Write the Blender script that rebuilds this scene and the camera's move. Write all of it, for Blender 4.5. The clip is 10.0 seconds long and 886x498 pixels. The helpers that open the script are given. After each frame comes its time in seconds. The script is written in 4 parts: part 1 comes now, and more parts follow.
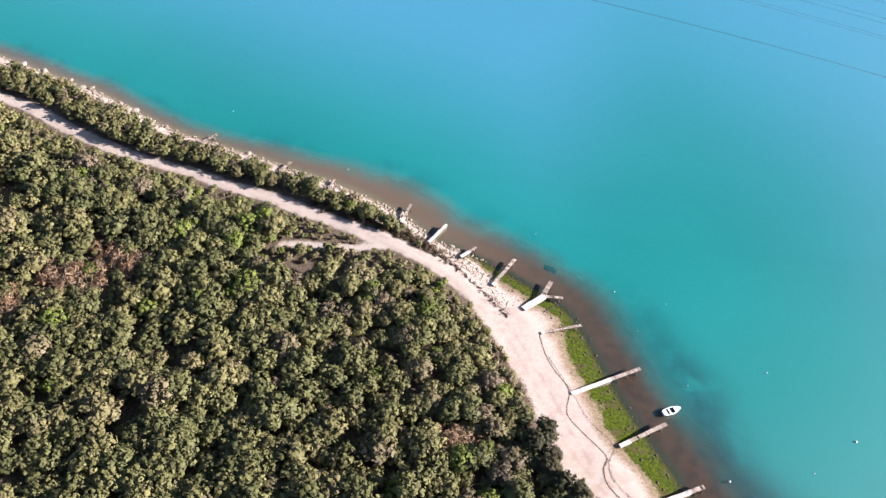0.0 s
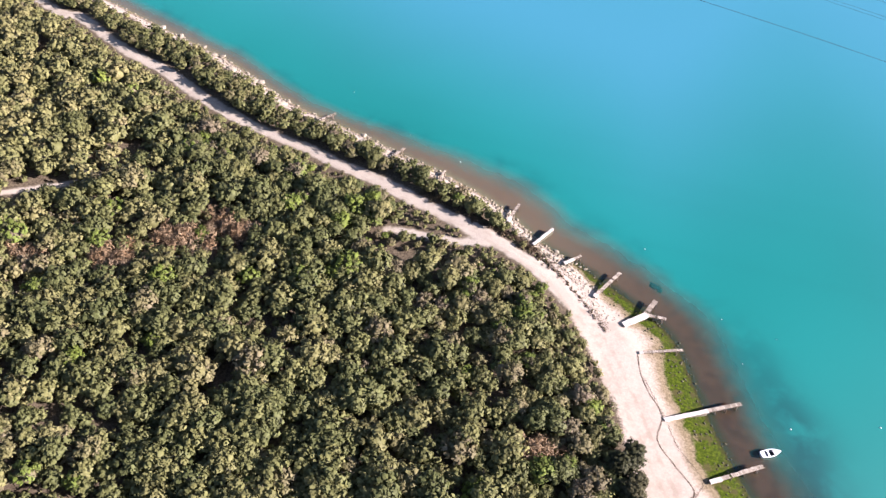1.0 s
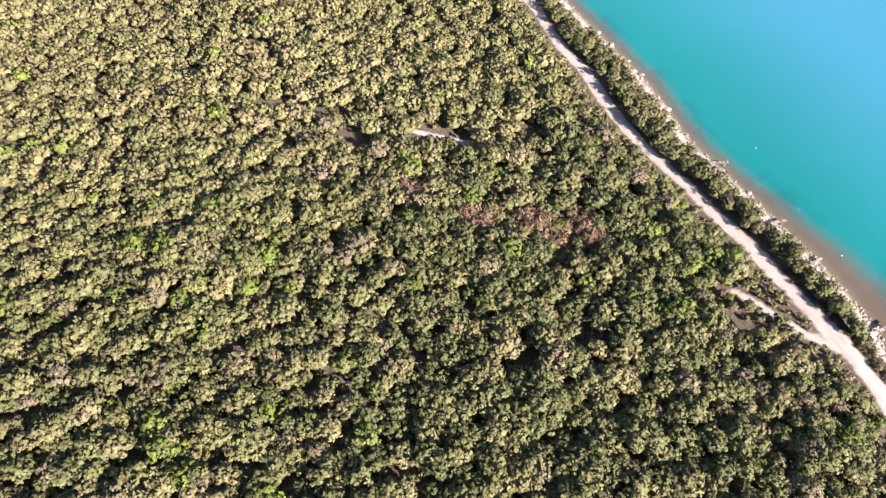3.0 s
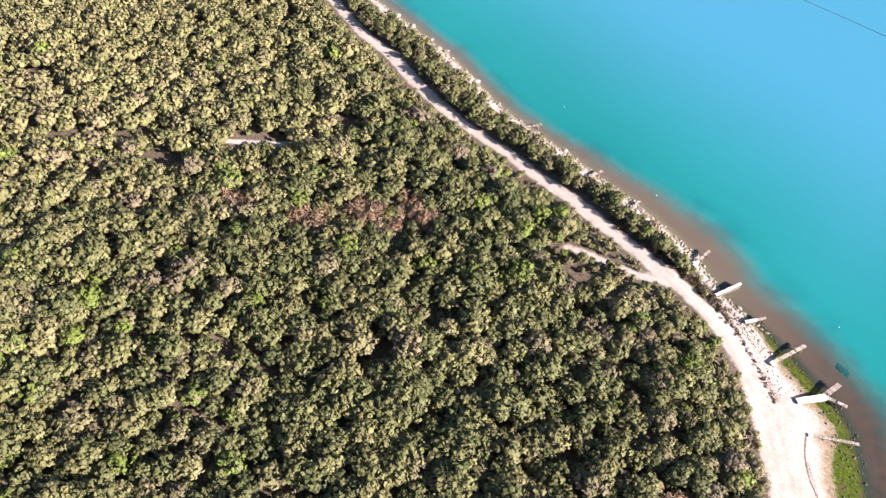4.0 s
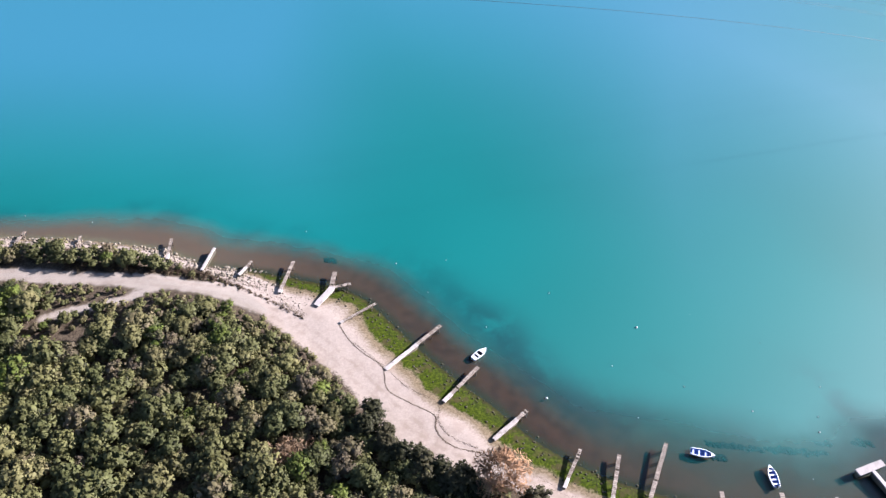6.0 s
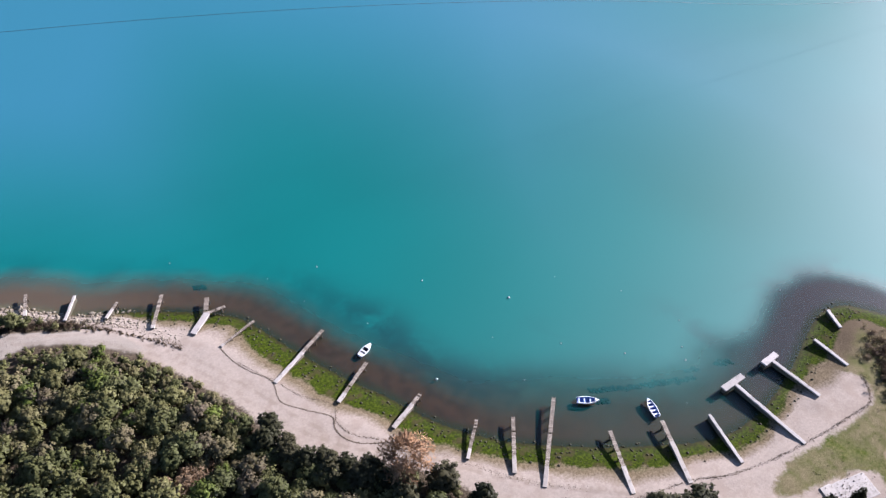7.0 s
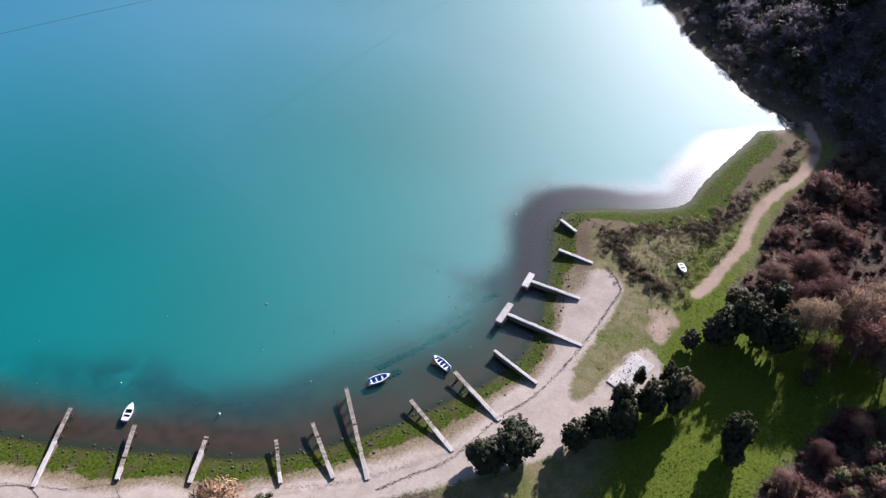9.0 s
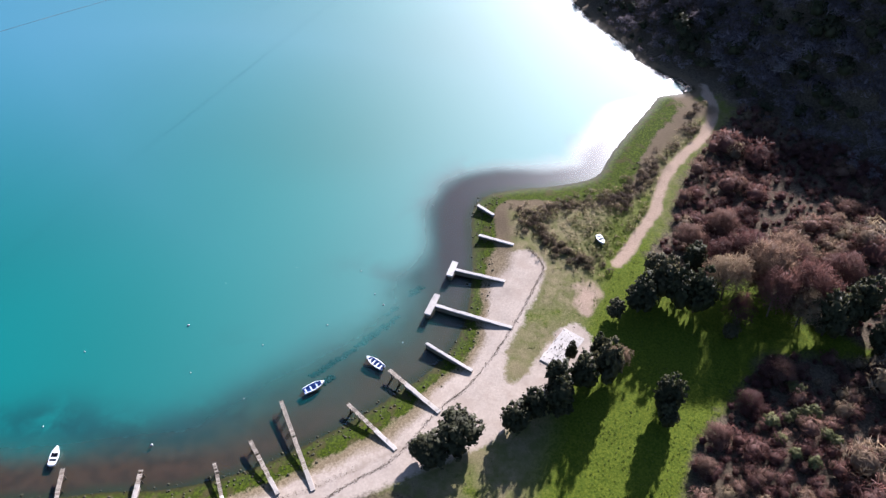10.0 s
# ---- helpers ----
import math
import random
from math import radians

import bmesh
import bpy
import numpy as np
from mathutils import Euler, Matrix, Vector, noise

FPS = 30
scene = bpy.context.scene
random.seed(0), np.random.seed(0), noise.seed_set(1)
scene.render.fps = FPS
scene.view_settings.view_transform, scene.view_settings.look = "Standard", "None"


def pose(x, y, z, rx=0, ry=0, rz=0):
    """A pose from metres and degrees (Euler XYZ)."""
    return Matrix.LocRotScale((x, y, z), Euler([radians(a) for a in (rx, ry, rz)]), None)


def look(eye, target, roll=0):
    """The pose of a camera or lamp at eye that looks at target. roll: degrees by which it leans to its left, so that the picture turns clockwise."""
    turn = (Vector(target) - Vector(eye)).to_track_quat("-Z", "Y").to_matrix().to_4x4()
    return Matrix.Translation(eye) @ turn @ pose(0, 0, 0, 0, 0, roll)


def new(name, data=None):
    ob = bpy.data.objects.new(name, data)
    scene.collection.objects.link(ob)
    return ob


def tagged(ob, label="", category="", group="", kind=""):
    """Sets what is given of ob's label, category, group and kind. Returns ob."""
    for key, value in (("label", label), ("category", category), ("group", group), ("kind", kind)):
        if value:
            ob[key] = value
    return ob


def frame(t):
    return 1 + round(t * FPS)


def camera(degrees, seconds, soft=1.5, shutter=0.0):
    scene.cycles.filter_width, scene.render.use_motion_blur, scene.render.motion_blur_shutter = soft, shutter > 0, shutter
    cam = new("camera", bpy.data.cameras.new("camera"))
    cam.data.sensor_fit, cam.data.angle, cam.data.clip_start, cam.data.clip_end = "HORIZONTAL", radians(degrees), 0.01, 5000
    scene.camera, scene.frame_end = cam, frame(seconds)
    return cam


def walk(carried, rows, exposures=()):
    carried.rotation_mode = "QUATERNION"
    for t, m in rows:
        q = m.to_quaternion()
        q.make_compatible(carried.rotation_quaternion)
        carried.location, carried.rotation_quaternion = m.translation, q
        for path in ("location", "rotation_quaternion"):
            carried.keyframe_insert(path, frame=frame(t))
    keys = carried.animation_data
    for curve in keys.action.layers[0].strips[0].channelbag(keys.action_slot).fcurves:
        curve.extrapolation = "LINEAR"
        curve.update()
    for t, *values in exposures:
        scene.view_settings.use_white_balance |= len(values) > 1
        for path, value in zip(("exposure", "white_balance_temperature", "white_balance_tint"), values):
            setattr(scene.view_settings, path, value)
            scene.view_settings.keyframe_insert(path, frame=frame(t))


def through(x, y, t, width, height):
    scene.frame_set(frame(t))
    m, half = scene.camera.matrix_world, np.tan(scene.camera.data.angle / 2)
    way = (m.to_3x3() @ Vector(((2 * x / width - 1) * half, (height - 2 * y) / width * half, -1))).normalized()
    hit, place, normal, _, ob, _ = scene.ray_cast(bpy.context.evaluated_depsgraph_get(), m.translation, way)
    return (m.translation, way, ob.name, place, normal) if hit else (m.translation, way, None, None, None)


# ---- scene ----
cam = camera(57.8, 10.0, soft=1.35)
PATH = [
    (0, 0, 0, 108, 45.06, -0.51, 0.51),
    (0.25, -0.15, 0.39, 107.79, 44.79, -0.27, 1.69),
    (0.5, -0.4, 0.79, 107.53, 44.61, -0.17, 3.46),
    (0.75, -0.85, 1.25, 107.21, 44.57, -0.27, 6.28),
    (1, -1.38, 1.89, 106.82, 44.61, -0.45, 10.2),
    (1.25, -1.89, 2.8, 106.36, 44.66, -0.51, 15.09),
    (1.5, -2.37, 3.79, 105.94, 44.69, -0.37, 20.42),
    (1.75, -2.8, 4.56, 105.66, 44.72, 0, 25.73),
    (2, -2.99, 4.67, 105.58, 44.9, 0.35, 31.07),
    (2.2, -2.87, 4.04, 105.71, 45.22, 0.45, 35.27),
    (2.4, -2.64, 2.99, 106.02, 45.53, 0.42, 38.65),
    (2.6, -2.35, 1.73, 106.45, 45.79, 0.33, 41.02),
    (2.8, -2.04, 0.47, 106.92, 45.98, 0.19, 42.39),
    (3, -1.74, -0.57, 107.33, 46.09, 0.04, 42.75),
    (3.15, -1.56, -1.08, 107.55, 46.1, -0.07, 42.36),
    (3.3, -1.41, -1.26, 107.65, 46.05, -0.14, 41.4),
    (3.5, -1.32, -0.87, 107.54, 45.88, -0.2, 39.14),
    (3.75, -1.35, 0.48, 107.05, 45.61, -0.21, 34.3),
    (4, -1.26, 1.73, 106.6, 45.39, -0.23, 27.82),
    (4.25, -0.85, 1.94, 106.6, 45.27, -0.31, 20.51),
    (4.5, -0.42, 1.74, 106.77, 45.18, -0.4, 12.99),
    (4.75, -0.3, 1.83, 106.78, 45.03, -0.42, 5.7),
    (5, -0.33, 1.84, 106.76, 44.9, -0.4, -1.13),
    (5.25, -0.31, 1.25, 106.9, 44.9, -0.35, -7.39),
    (5.5, -0.3, 0.27, 107.08, 44.97, -0.22, -13.04),
    (5.7, -0.36, -0.62, 107.18, 45.06, -0.06, -17.11),
    (5.95, -0.57, -1.93, 107.31, 45.23, 0.14, -21.52),
    (6.2, -0.93, -3.35, 107.46, 45.46, 0.3, -25.32),
    (6.5, -1.52, -4.88, 107.61, 45.74, 0.45, -29.43),
    (6.8, -2.27, -5.88, 107.71, 45.94, 0.58, -33.43),
    (7, -2.84, -6.12, 107.73, 45.99, 0.63, -36.17),
    (7.25, -3.59, -5.95, 107.67, 46.01, 0.57, -39.57),
    (7.5, -4.25, -5.51, 107.52, 45.99, 0.44, -42.93),
    (7.75, -4.66, -4.99, 107.26, 45.93, 0.3, -46.31),
    (8, -4.7, -4.33, 106.84, 45.81, 0.16, -49.71),
    (8.25, -4.29, -3.44, 106.22, 45.61, -0.01, -53.11),
    (8.5, -3.49, -2.45, 105.44, 45.34, -0.18, -56.38),
    (9, -1.41, -0.83, 103.95, 44.78, -0.4, -62.02),
    (9.5, -0.47, -0.56, 103.61, 44.36, -0.18, -66.38),
    (10, -0.22, -1.16, 103.84, 44.13, 0.46, -70.48),
]
EXPOSURE = [(0, 2.06, 6150, 25), (2, 2.3, 6200, 26), (3.5, 2.36, 6200, 26), (5, 2.08, 6000, 25), (5.7, 1.9, 5850, 24), (6.8, 1.52, 5750, 23), (8, 1.3, 5700, 22), (9, 1.4, 5700, 21), (10, 1.7, 5700, 20)]
walk(cam, [(t, pose(*r)) for t, *r in PATH], EXPOSURE)


# ---- world, sun ----
SUN_DIR = Vector((0.895, -0.09, 0.438)).normalized()
world = bpy.data.worlds.new("sky")
scene.world = world
world.use_nodes = True
wt = world.node_tree
sky = wt.nodes.new("ShaderNodeTexSky")
sky.sky_type, sky.sun_disc, sky.dust_density = "NISHITA", False, 1.0
sky.ozone_density = 2.2
sky.sun_elevation = math.asin(SUN_DIR.z)
sky.sun_rotation = math.atan2(SUN_DIR.x, SUN_DIR.y)
wt.links.new(sky.outputs[0], wt.nodes["Background"].inputs[0])
wt.nodes["Background"].inputs[1].default_value = 0.057
sun = new("sun", bpy.data.lights.new("sun", "SUN"))
sun.data.energy, sun.data.angle, sun.data.color = 5.0, radians(1.2), (1.0, 0.925, 0.85)
sun.matrix_world = look(SUN_DIR * 400, (0, 0, 0))


# ---- node helpers ----
class Graph:
    """Short spelling for a node material."""

    def __init__(self, name):
        self.mat = bpy.data.materials.new(name)
        self.mat.use_nodes = True
        self.tree = self.mat.node_tree
        self.tree.nodes.clear()

    def put(self, value, socket):
        if isinstance(value, bpy.types.NodeSocket):
            self.tree.links.new(value, socket)
        elif value is not None:
            socket.default_value = (*value, 1.0) if isinstance(value, tuple) and len(value) == 3 and socket.type == "RGBA" else value

    def node(self, kind, **named):
        n = self.tree.nodes.new(kind)
        for key, value in named.items():
            self.put(value, n.inputs[key.replace("_", " ")])
        return n

    def math(self, op, a, b=0.0, c=0.0):
        n = self.tree.nodes.new("ShaderNodeMath")
        n.operation = op
        for value, socket in zip((a, b, c), n.inputs):
            self.put(value, socket)
        return n.outputs[0]

    def mix(self, fac, a, b):
        n = self.tree.nodes.new("ShaderNodeMix")
        n.data_type = "RGBA"
        self.put(fac, n.inputs[0])
        self.put(a, n.inputs[6])
        self.put(b, n.inputs[7])
        return n.outputs[2]

    def ramp(self, x, low, high):
        """0 below low, 1 above high, smooth between."""
        n = self.tree.nodes.new("ShaderNodeMapRange")
        n.interpolation_type = "SMOOTHSTEP"
        for value, socket in zip((x, low, high, 0.0, 1.0), n.inputs):
            self.put(value, socket)
        return n.outputs[0]

    def noise(self, scale, detail=3.0, rough=0.55, where=None, warp=0.0):
        n = self.node("ShaderNodeTexNoise", Scale=scale, Detail=detail, Roughness=rough, Distortion=warp)
        self.put(where if where is not None else self.place(), n.inputs["Vector"])
        return n.outputs["Fac"]

    def place(self, local=False):
        if local:
            return self.node("ShaderNodeTexCoord").outputs["Object"]
        return self.node("ShaderNodeNewGeometry").outputs["Position"]

    def attr(self, name):
        n = self.tree.nodes.new("ShaderNodeAttribute")
        n.attribute_name = name
        return n.outputs["Fac"]

    def bump(self, height, strength, distance):
        return self.node("ShaderNodeBump", Height=height, Strength=strength, Distance=distance).outputs[0]

    def done(self, shader):
        out = self.tree.nodes.new("ShaderNodeOutputMaterial")
        self.tree.links.new(shader, out.inputs[0])
        return self.mat


def solid(name, dark, light, scale=3.0, rough=0.8, relief=0.3, metal=0.0, stain=None, local=False):
    """A worn surface: two colours by fine noise, larger stains, relief."""
    g = Graph(name)
    where = g.place(local)
    fine, broad = g.noise(scale * 6, 4, where=where), g.noise(scale, 3, where=where)
    vary = g.node("ShaderNodeObjectInfo").outputs["Random"]
    f = g.math("ADD", g.math("MULTIPLY", fine, 0.6), g.math("MULTIPLY", vary, 0.4))
    col = g.mix(g.ramp(f, 0.2, 0.75), dark, light)
    if stain:
        col = g.mix(g.math("MULTIPLY", g.ramp(broad, 0.5, 0.72), 0.7), col, stain)
    bsdf = g.node("ShaderNodeBsdfPrincipled", Base_Color=col, Roughness=rough, Metallic=metal)
    bsdf.inputs["Specular IOR Level"].default_value = 0.12 if rough > 0.6 else 0.5
    g.put(g.bump(fine, relief, 0.02), bsdf.inputs["Normal"])
    return g.done(bsdf.outputs[0])


def leaves(name, colours, own=False, through=0.26):
    """Foliage: a colour a plant (its tint), a little one leaf from the next."""
    g = Graph(name)
    tint = g.node("ShaderNodeObjectInfo").outputs["Random"] if own else g.attr("tint")
    leaf = g.node("ShaderNodeNewGeometry").outputs["Random Per Island"]
    n = g.tree.nodes.new("ShaderNodeValToRGB")
    n.color_ramp.interpolation = "LINEAR"
    while len(n.color_ramp.elements) < len(colours):
        n.color_ramp.elements.new(0.5)
    for i, (at, c) in enumerate(colours):
        n.color_ramp.elements[i].position = at
        n.color_ramp.elements[i].color = (*c, 1)
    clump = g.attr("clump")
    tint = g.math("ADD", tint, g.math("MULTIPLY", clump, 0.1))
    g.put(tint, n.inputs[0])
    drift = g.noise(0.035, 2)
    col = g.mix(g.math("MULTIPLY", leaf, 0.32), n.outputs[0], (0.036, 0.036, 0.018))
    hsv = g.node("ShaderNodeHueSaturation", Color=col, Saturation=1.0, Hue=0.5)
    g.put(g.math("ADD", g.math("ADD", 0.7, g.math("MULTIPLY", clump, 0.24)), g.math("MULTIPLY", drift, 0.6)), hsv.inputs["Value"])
    d = g.node("ShaderNodeBsdfPrincipled", Base_Color=hsv.outputs[0], Roughness=0.62)
    # leaves take the rounded form of their crown
    form = g.tree.nodes.new("ShaderNodeAttribute")
    form.attribute_name = "form"
    turn = g.tree.nodes.new("ShaderNodeVectorTransform")
    turn.vector_type, turn.convert_from, turn.convert_to = "NORMAL", "OBJECT", "WORLD"
    g.tree.links.new(form.outputs["Vector"], turn.inputs[0])
    g.tree.links.new(turn.outputs[0], d.inputs["Normal"])
    d.inputs["Specular IOR Level"].default_value = 0.12
    t = g.node("ShaderNodeBsdfTranslucent", Color=hsv.outputs[0])
    m = g.tree.nodes.new("ShaderNodeMixShader")
    m.inputs[0].default_value = through
    g.tree.links.new(d.outputs[0], m.inputs[1])
    g.tree.links.new(t.outputs[0], m.inputs[2])
    return g.done(m.outputs[0])


# ---- the plan: shoreline, tracks, hill ----
SHORE = [(-3000, 1700), (-400, 322), (-200, 220), (-122, 180), (-99, 168), (-83, 159.8), (-72, 152.3), (-62, 145.3), (-48, 138.8),
         (-39, 134.8), (-32, 131), (-25.4, 128.4), (-13.6, 121.4), (-7.8, 117), (-2, 111), (4, 107.2), (10, 103), (16, 98.5), (21.5, 93.2),
         (24, 88), (26.6, 80), (29, 73.5), (31.5, 67.5), (34, 62.5), (37, 55), (40.5, 49), (45, 43.5), (50.5, 38.6), (57, 33.4),
         (63, 29.5), (68.5, 26.2), (75, 24.2), (83, 24.6), (92, 26.8), (100, 29.6), (106, 31.2), (110.5, 30)]
SHORE_EAST = [(113, 27), (115, 23.5), (118, 17.5), (123, 11.3), (131, 9.8), (141, 7.3), (150, 4.8), (154, 3.6), (158, -2.5), (161, -1),
              (166, 9.6), (173, 15.2), (180, 23.7), (191, 32.5), (200, 40), (260, 98), (500, 330), (3000, 2600)]
TRACK = [(-230, 238), (-141, 176), (-125, 169), (-114, 161.5), (-104, 155), (-92, 149), (-80, 141), (-68.5, 134.5), (-58, 130),
         (-51, 127.5), (-44, 124), (-34, 120), (-26, 116), (-18.5, 112.5), (-11.5, 109), (-5, 105), (0.7, 101), (5, 96),
         (8.5, 91.5), (12, 86), (15, 79), (18, 71), (21, 63.5), (25, 57.5), (31, 51.5), (36.5, 45), (41, 39), (47, 32.5), (55, 25.5)]
SPUR = [(-30, 107), (-26, 107), (-20, 106.4), (-15, 106.6), (-9, 107.6)]
OLD_TRACK = [(-131, 81), (-126, 85), (-115, 92), (-103, 99.4), (-95, 105), (-84, 112), (-76, 112.5)]
EAST_TRACK = [(100, 3.0), (101.5, 2.4), (105.7, 1.3), (111.7, 0), (117, -1.2), (120.4, -1.1), (125.7, -1.4), (133, -3.4), (139, -6), (144.6, -7.4), (150.5, -7.9), (156.3, -6.5), (160.3, -4.4)]
HILL_TOE = [(3000, 2560), (500, 326), (262, 96), (203, 38), (183, 20), (171, 9), (164, -4), (156, -16), (144, -32), (136, -52), (130, -80),
            (120, -140), (60, -400), (-200, -3000)]
BEACH = [(-6, 104.5), (2, 99.5), (6, 91), (10.5, 82), (14.5, 72), (15.5, 63), (18, 57.5), (21, 53), (27, 50), (32, 45.5), (35.5, 38.5), (43, 30), (51, 21.5),
         (57, 15), (62, 11.5), (69, 8), (74, 3.4), (78, 2.2), (82.4, 3.4), (84.8, 7.2), (81.4, 9.6), (74.4, 11.4), (70.4, 13.0), (70.8, 14.4), (75.5, 15.5), (80.7, 15.0),
         (90, 14.2), (95.5, 14.4), (98.2, 17), (97.6, 21.5), (93.5, 25.5), (70, 40), (40, 60), (28, 95), (10, 110)]

SCRUB = np.array([(99, -6), (104, -1.5), (111, -4.6), (128, -5), (147, -10.5), (156, -14), (150, -24), (138, -50), (112, -62), (90, -62), (94, -40), (99, -26), (104, -20)])
SCRUB_LOW = np.array([(57, -15), (66, -14), (75, -17.5), (88, -23), (92, -40), (80, -62), (50, -45), (48, -25)])


def curve(points, steps=4):
    """A smooth line through the points (Catmull-Rom)."""
    p = np.array([points[0], *points, points[-1]], float)
    u = np.linspace(0, 1, steps, endpoint=False)[:, None]
    out = []
    for a, b, c, d in zip(p, p[1:], p[2:], p[3:]):
        out.append(0.5 * (2 * b + (c - a) * u + (2 * a - 5 * b + 4 * c - d) * u**2 + (3 * b - a - 3 * c + d) * u**3))
    return np.vstack([*out, p[-1:]])


def away(x, y, line):
    """Distance from points to a line."""
    best = np.full(np.shape(x), 1e9)
    for (ax, ay), (bx, by) in zip(line, line[1:]):
        dx, dy = bx - ax, by - ay
        u = np.clip(((x - ax) * dx + (y - ay) * dy) / (dx * dx + dy * dy + 1e-9), 0, 1)
        best = np.minimum(best, (x - ax - u * dx) ** 2 + (y - ay - u * dy) ** 2)
    return np.sqrt(best)


def inside(x, y, ring):
    odd = np.zeros(np.shape(x), bool)
    for (ax, ay), (bx, by) in zip(ring, np.roll(ring, -1, axis=0)):
        if ay != by:
            odd ^= ((ay > y) != (by > y)) & (x < (bx - ax) * (y - ay) / (by - ay) + ax)
    return odd


def signed(x, y, ring, line=None):
    return np.where(inside(x, y, ring), 1, -1) * away(x, y, ring if line is None else line)


def step(x, low, high):
    u = np.clip((x - low) / (high - low), 0, 1)
    return u * u * (3 - 2 * u)


shore_line = curve(SHORE + SHORE_EAST)
land_ring = np.vstack([shore_line, [(3000, -3000), (-3000, -3000)]])
track_line, spur_line, east_line, old_line = curve(TRACK), curve(SPUR), curve(EAST_TRACK), curve(OLD_TRACK)
toe_line = curve(HILL_TOE)
hill_ring = np.vstack([toe_line, [(3000, -3000)]])
beach_ring = np.vstack([curve(BEACH), BEACH[:1]])


def shore(x, y):
    """Metres inland of the waterline; negative out on the water."""
    return signed(x, y, land_ring, shore_line)


def ripple(x, y, scale, seed=0.0):
    """Cheap smooth unevenness, about -1 to 1."""
    a, b = x * scale + seed, y * scale - seed
    return (np.sin(a * 1.7 + np.sin(b * 1.3 + seed)) + np.sin(b * 2.1 + np.sin(a * 1.1)) + np.sin((a + b) * 1.2 + seed * 2)) / 3


def height(x, y, s=None):
    """The ground's height, from the sea bed to the hill."""
    x, y = np.asarray(x, float), np.asarray(y, float)
    s = shore(x, y) if s is None else s
    steep = 0.13 + 0.12 * step(-x, -12, 6)
    beach = np.minimum(s, 7.0) * steep
    back = np.clip(s - 7, 0, None)
    low = np.where(s > 0, beach + 0.012 * np.minimum(back, 60), np.maximum(0.055 * s, -0.5) + np.minimum(0, 0.22 * (s + 9)))
    low = np.maximum(low, -7)
    wood = step(20 - x - 0.35 * (100 - y), 0, 130) * step(back, 6, 90)
    e = signed(x, y, hill_ring, toe_line)
    rise = 0.36 + 0.46 * step(-y, -2, 22)
    e = e - 5 * step(120 - y, 70, 110)
    hill = np.where(e > 0, np.minimum(rise * e, 28 * rise + 0.3 * (e - 28)), 0)
    hill = np.clip(hill, 0, 60) * step(s, 0, 4)
    return low + 5.0 * wood + hill + ripple(x, y, 0.11, 1.3) * 0.35 * step(s, 8, 25) + ripple(x, y, 0.7, 2.0) * 0.05 * step(s, 0, 4)


def spaced(fine_from, fine_to, fine, mid_from, mid_to, mid, far):
    a = [*np.arange(fine_from, fine_to + 1e-6, fine)]
    left = [*np.arange(fine_from - mid, mid_from, -mid)]
    right = [*np.arange(a[-1] + mid, mid_to, mid)]
    grow = mid
    while left[-1] > -far:
        grow *= 1.35
        left.append(left[-1] - grow)
    grow = mid
    while right[-1] < far:
        grow *= 1.35
        right.append(right[-1] + grow)
    return np.array([*left[::-1], *a, *right])


def mesh_of(name, verts, faces, material=None, smooth=False):
    me = bpy.data.meshes.new(name)
    verts, faces = np.asarray(verts, np.float32), np.asarray(faces, np.int32)
    real = np.ones(faces.shape, bool)
    real[:, -1] = faces[:, -1] != faces[:, -2]  # a last corner given twice: a triangle
    sides = real.sum(1)
    me.vertices.add(len(verts))
    me.vertices.foreach_set("co", verts.ravel())
    me.loops.add(int(sides.sum()))
    me.loops.foreach_set("vertex_index", faces[real])
    me.polygons.add(len(faces))
    me.polygons.foreach_set("loop_start", np.concatenate([[0], np.cumsum(sides)[:-1]]).astype(np.int32))
    me.polygons.foreach_set("use_smooth", smooth | ~real[:, -1])
    me.update(calc_edges=True)
    if material:
        me.materials.append(material)
    return me


def point_vectors(me, name, values):
    me.attributes.new(name, "FLOAT_VECTOR", "POINT").data.foreach_set("vector", np.asarray(values, np.float32).ravel())


def point_values(me, name, values):
    me.attributes.new(name, "FLOAT", "POINT").data.foreach_set("value", np.asarray(values, np.float32).ravel())


def part(name, bm, material, parent=None, label=""):
    """Links a bmesh as one mesh object under a thing or a part."""
    me = bpy.data.meshes.new(name)
    bm.to_mesh(me)
    bm.free()
    me.materials.append(material)
    ob = new(name, me)
    ob.parent = parent
    return tagged(ob, label)


def shared(name, me, parent, m, label=""):
    """An object of its own on a mesh that others use too."""
    ob = new(name, me)
    ob.parent = parent
    ob.matrix_local = m
    return tagged(ob, label)


def empty(name, m, label, category, group="", kind=""):
    ob = new(name)
    ob.matrix_world = m
    ob.empty_display_size = 0.3
    return tagged(ob, label, category, group, kind)


# ---- materials of the ground and the water ----
def ground_material():
    g = Graph("ground")
    broad, mid, fine, grit = g.noise(0.09, 3), g.noise(0.5, 4), g.noise(2.6, 5, 0.65), g.noise(14, 4, 0.7)
    s, road, beach, meadow, algae = (g.attr(k) for k in ("shore", "road", "beach", "meadow", "algae"))
    rag = g.math("SUBTRACT", g.math("ADD", g.math("MULTIPLY", mid, 1.4), g.math("MULTIPLY", fine, 0.9)), 1.15)
    litter = g.mix(g.ramp(fine, 0.3, 0.7), (0.0384, 0.0288, 0.0192), (0.109, 0.0864, 0.0576))
    turf = g.mix(g.ramp(fine, 0.3, 0.7), (0.036, 0.058, 0.004), (0.085, 0.105, 0.009))
    dry = g.mix(g.ramp(grit, 0.3, 0.7), (0.12, 0.1, 0.052), (0.19, 0.158, 0.088))
    spot = g.node("ShaderNodeSeparateXYZ", Vector=g.place())
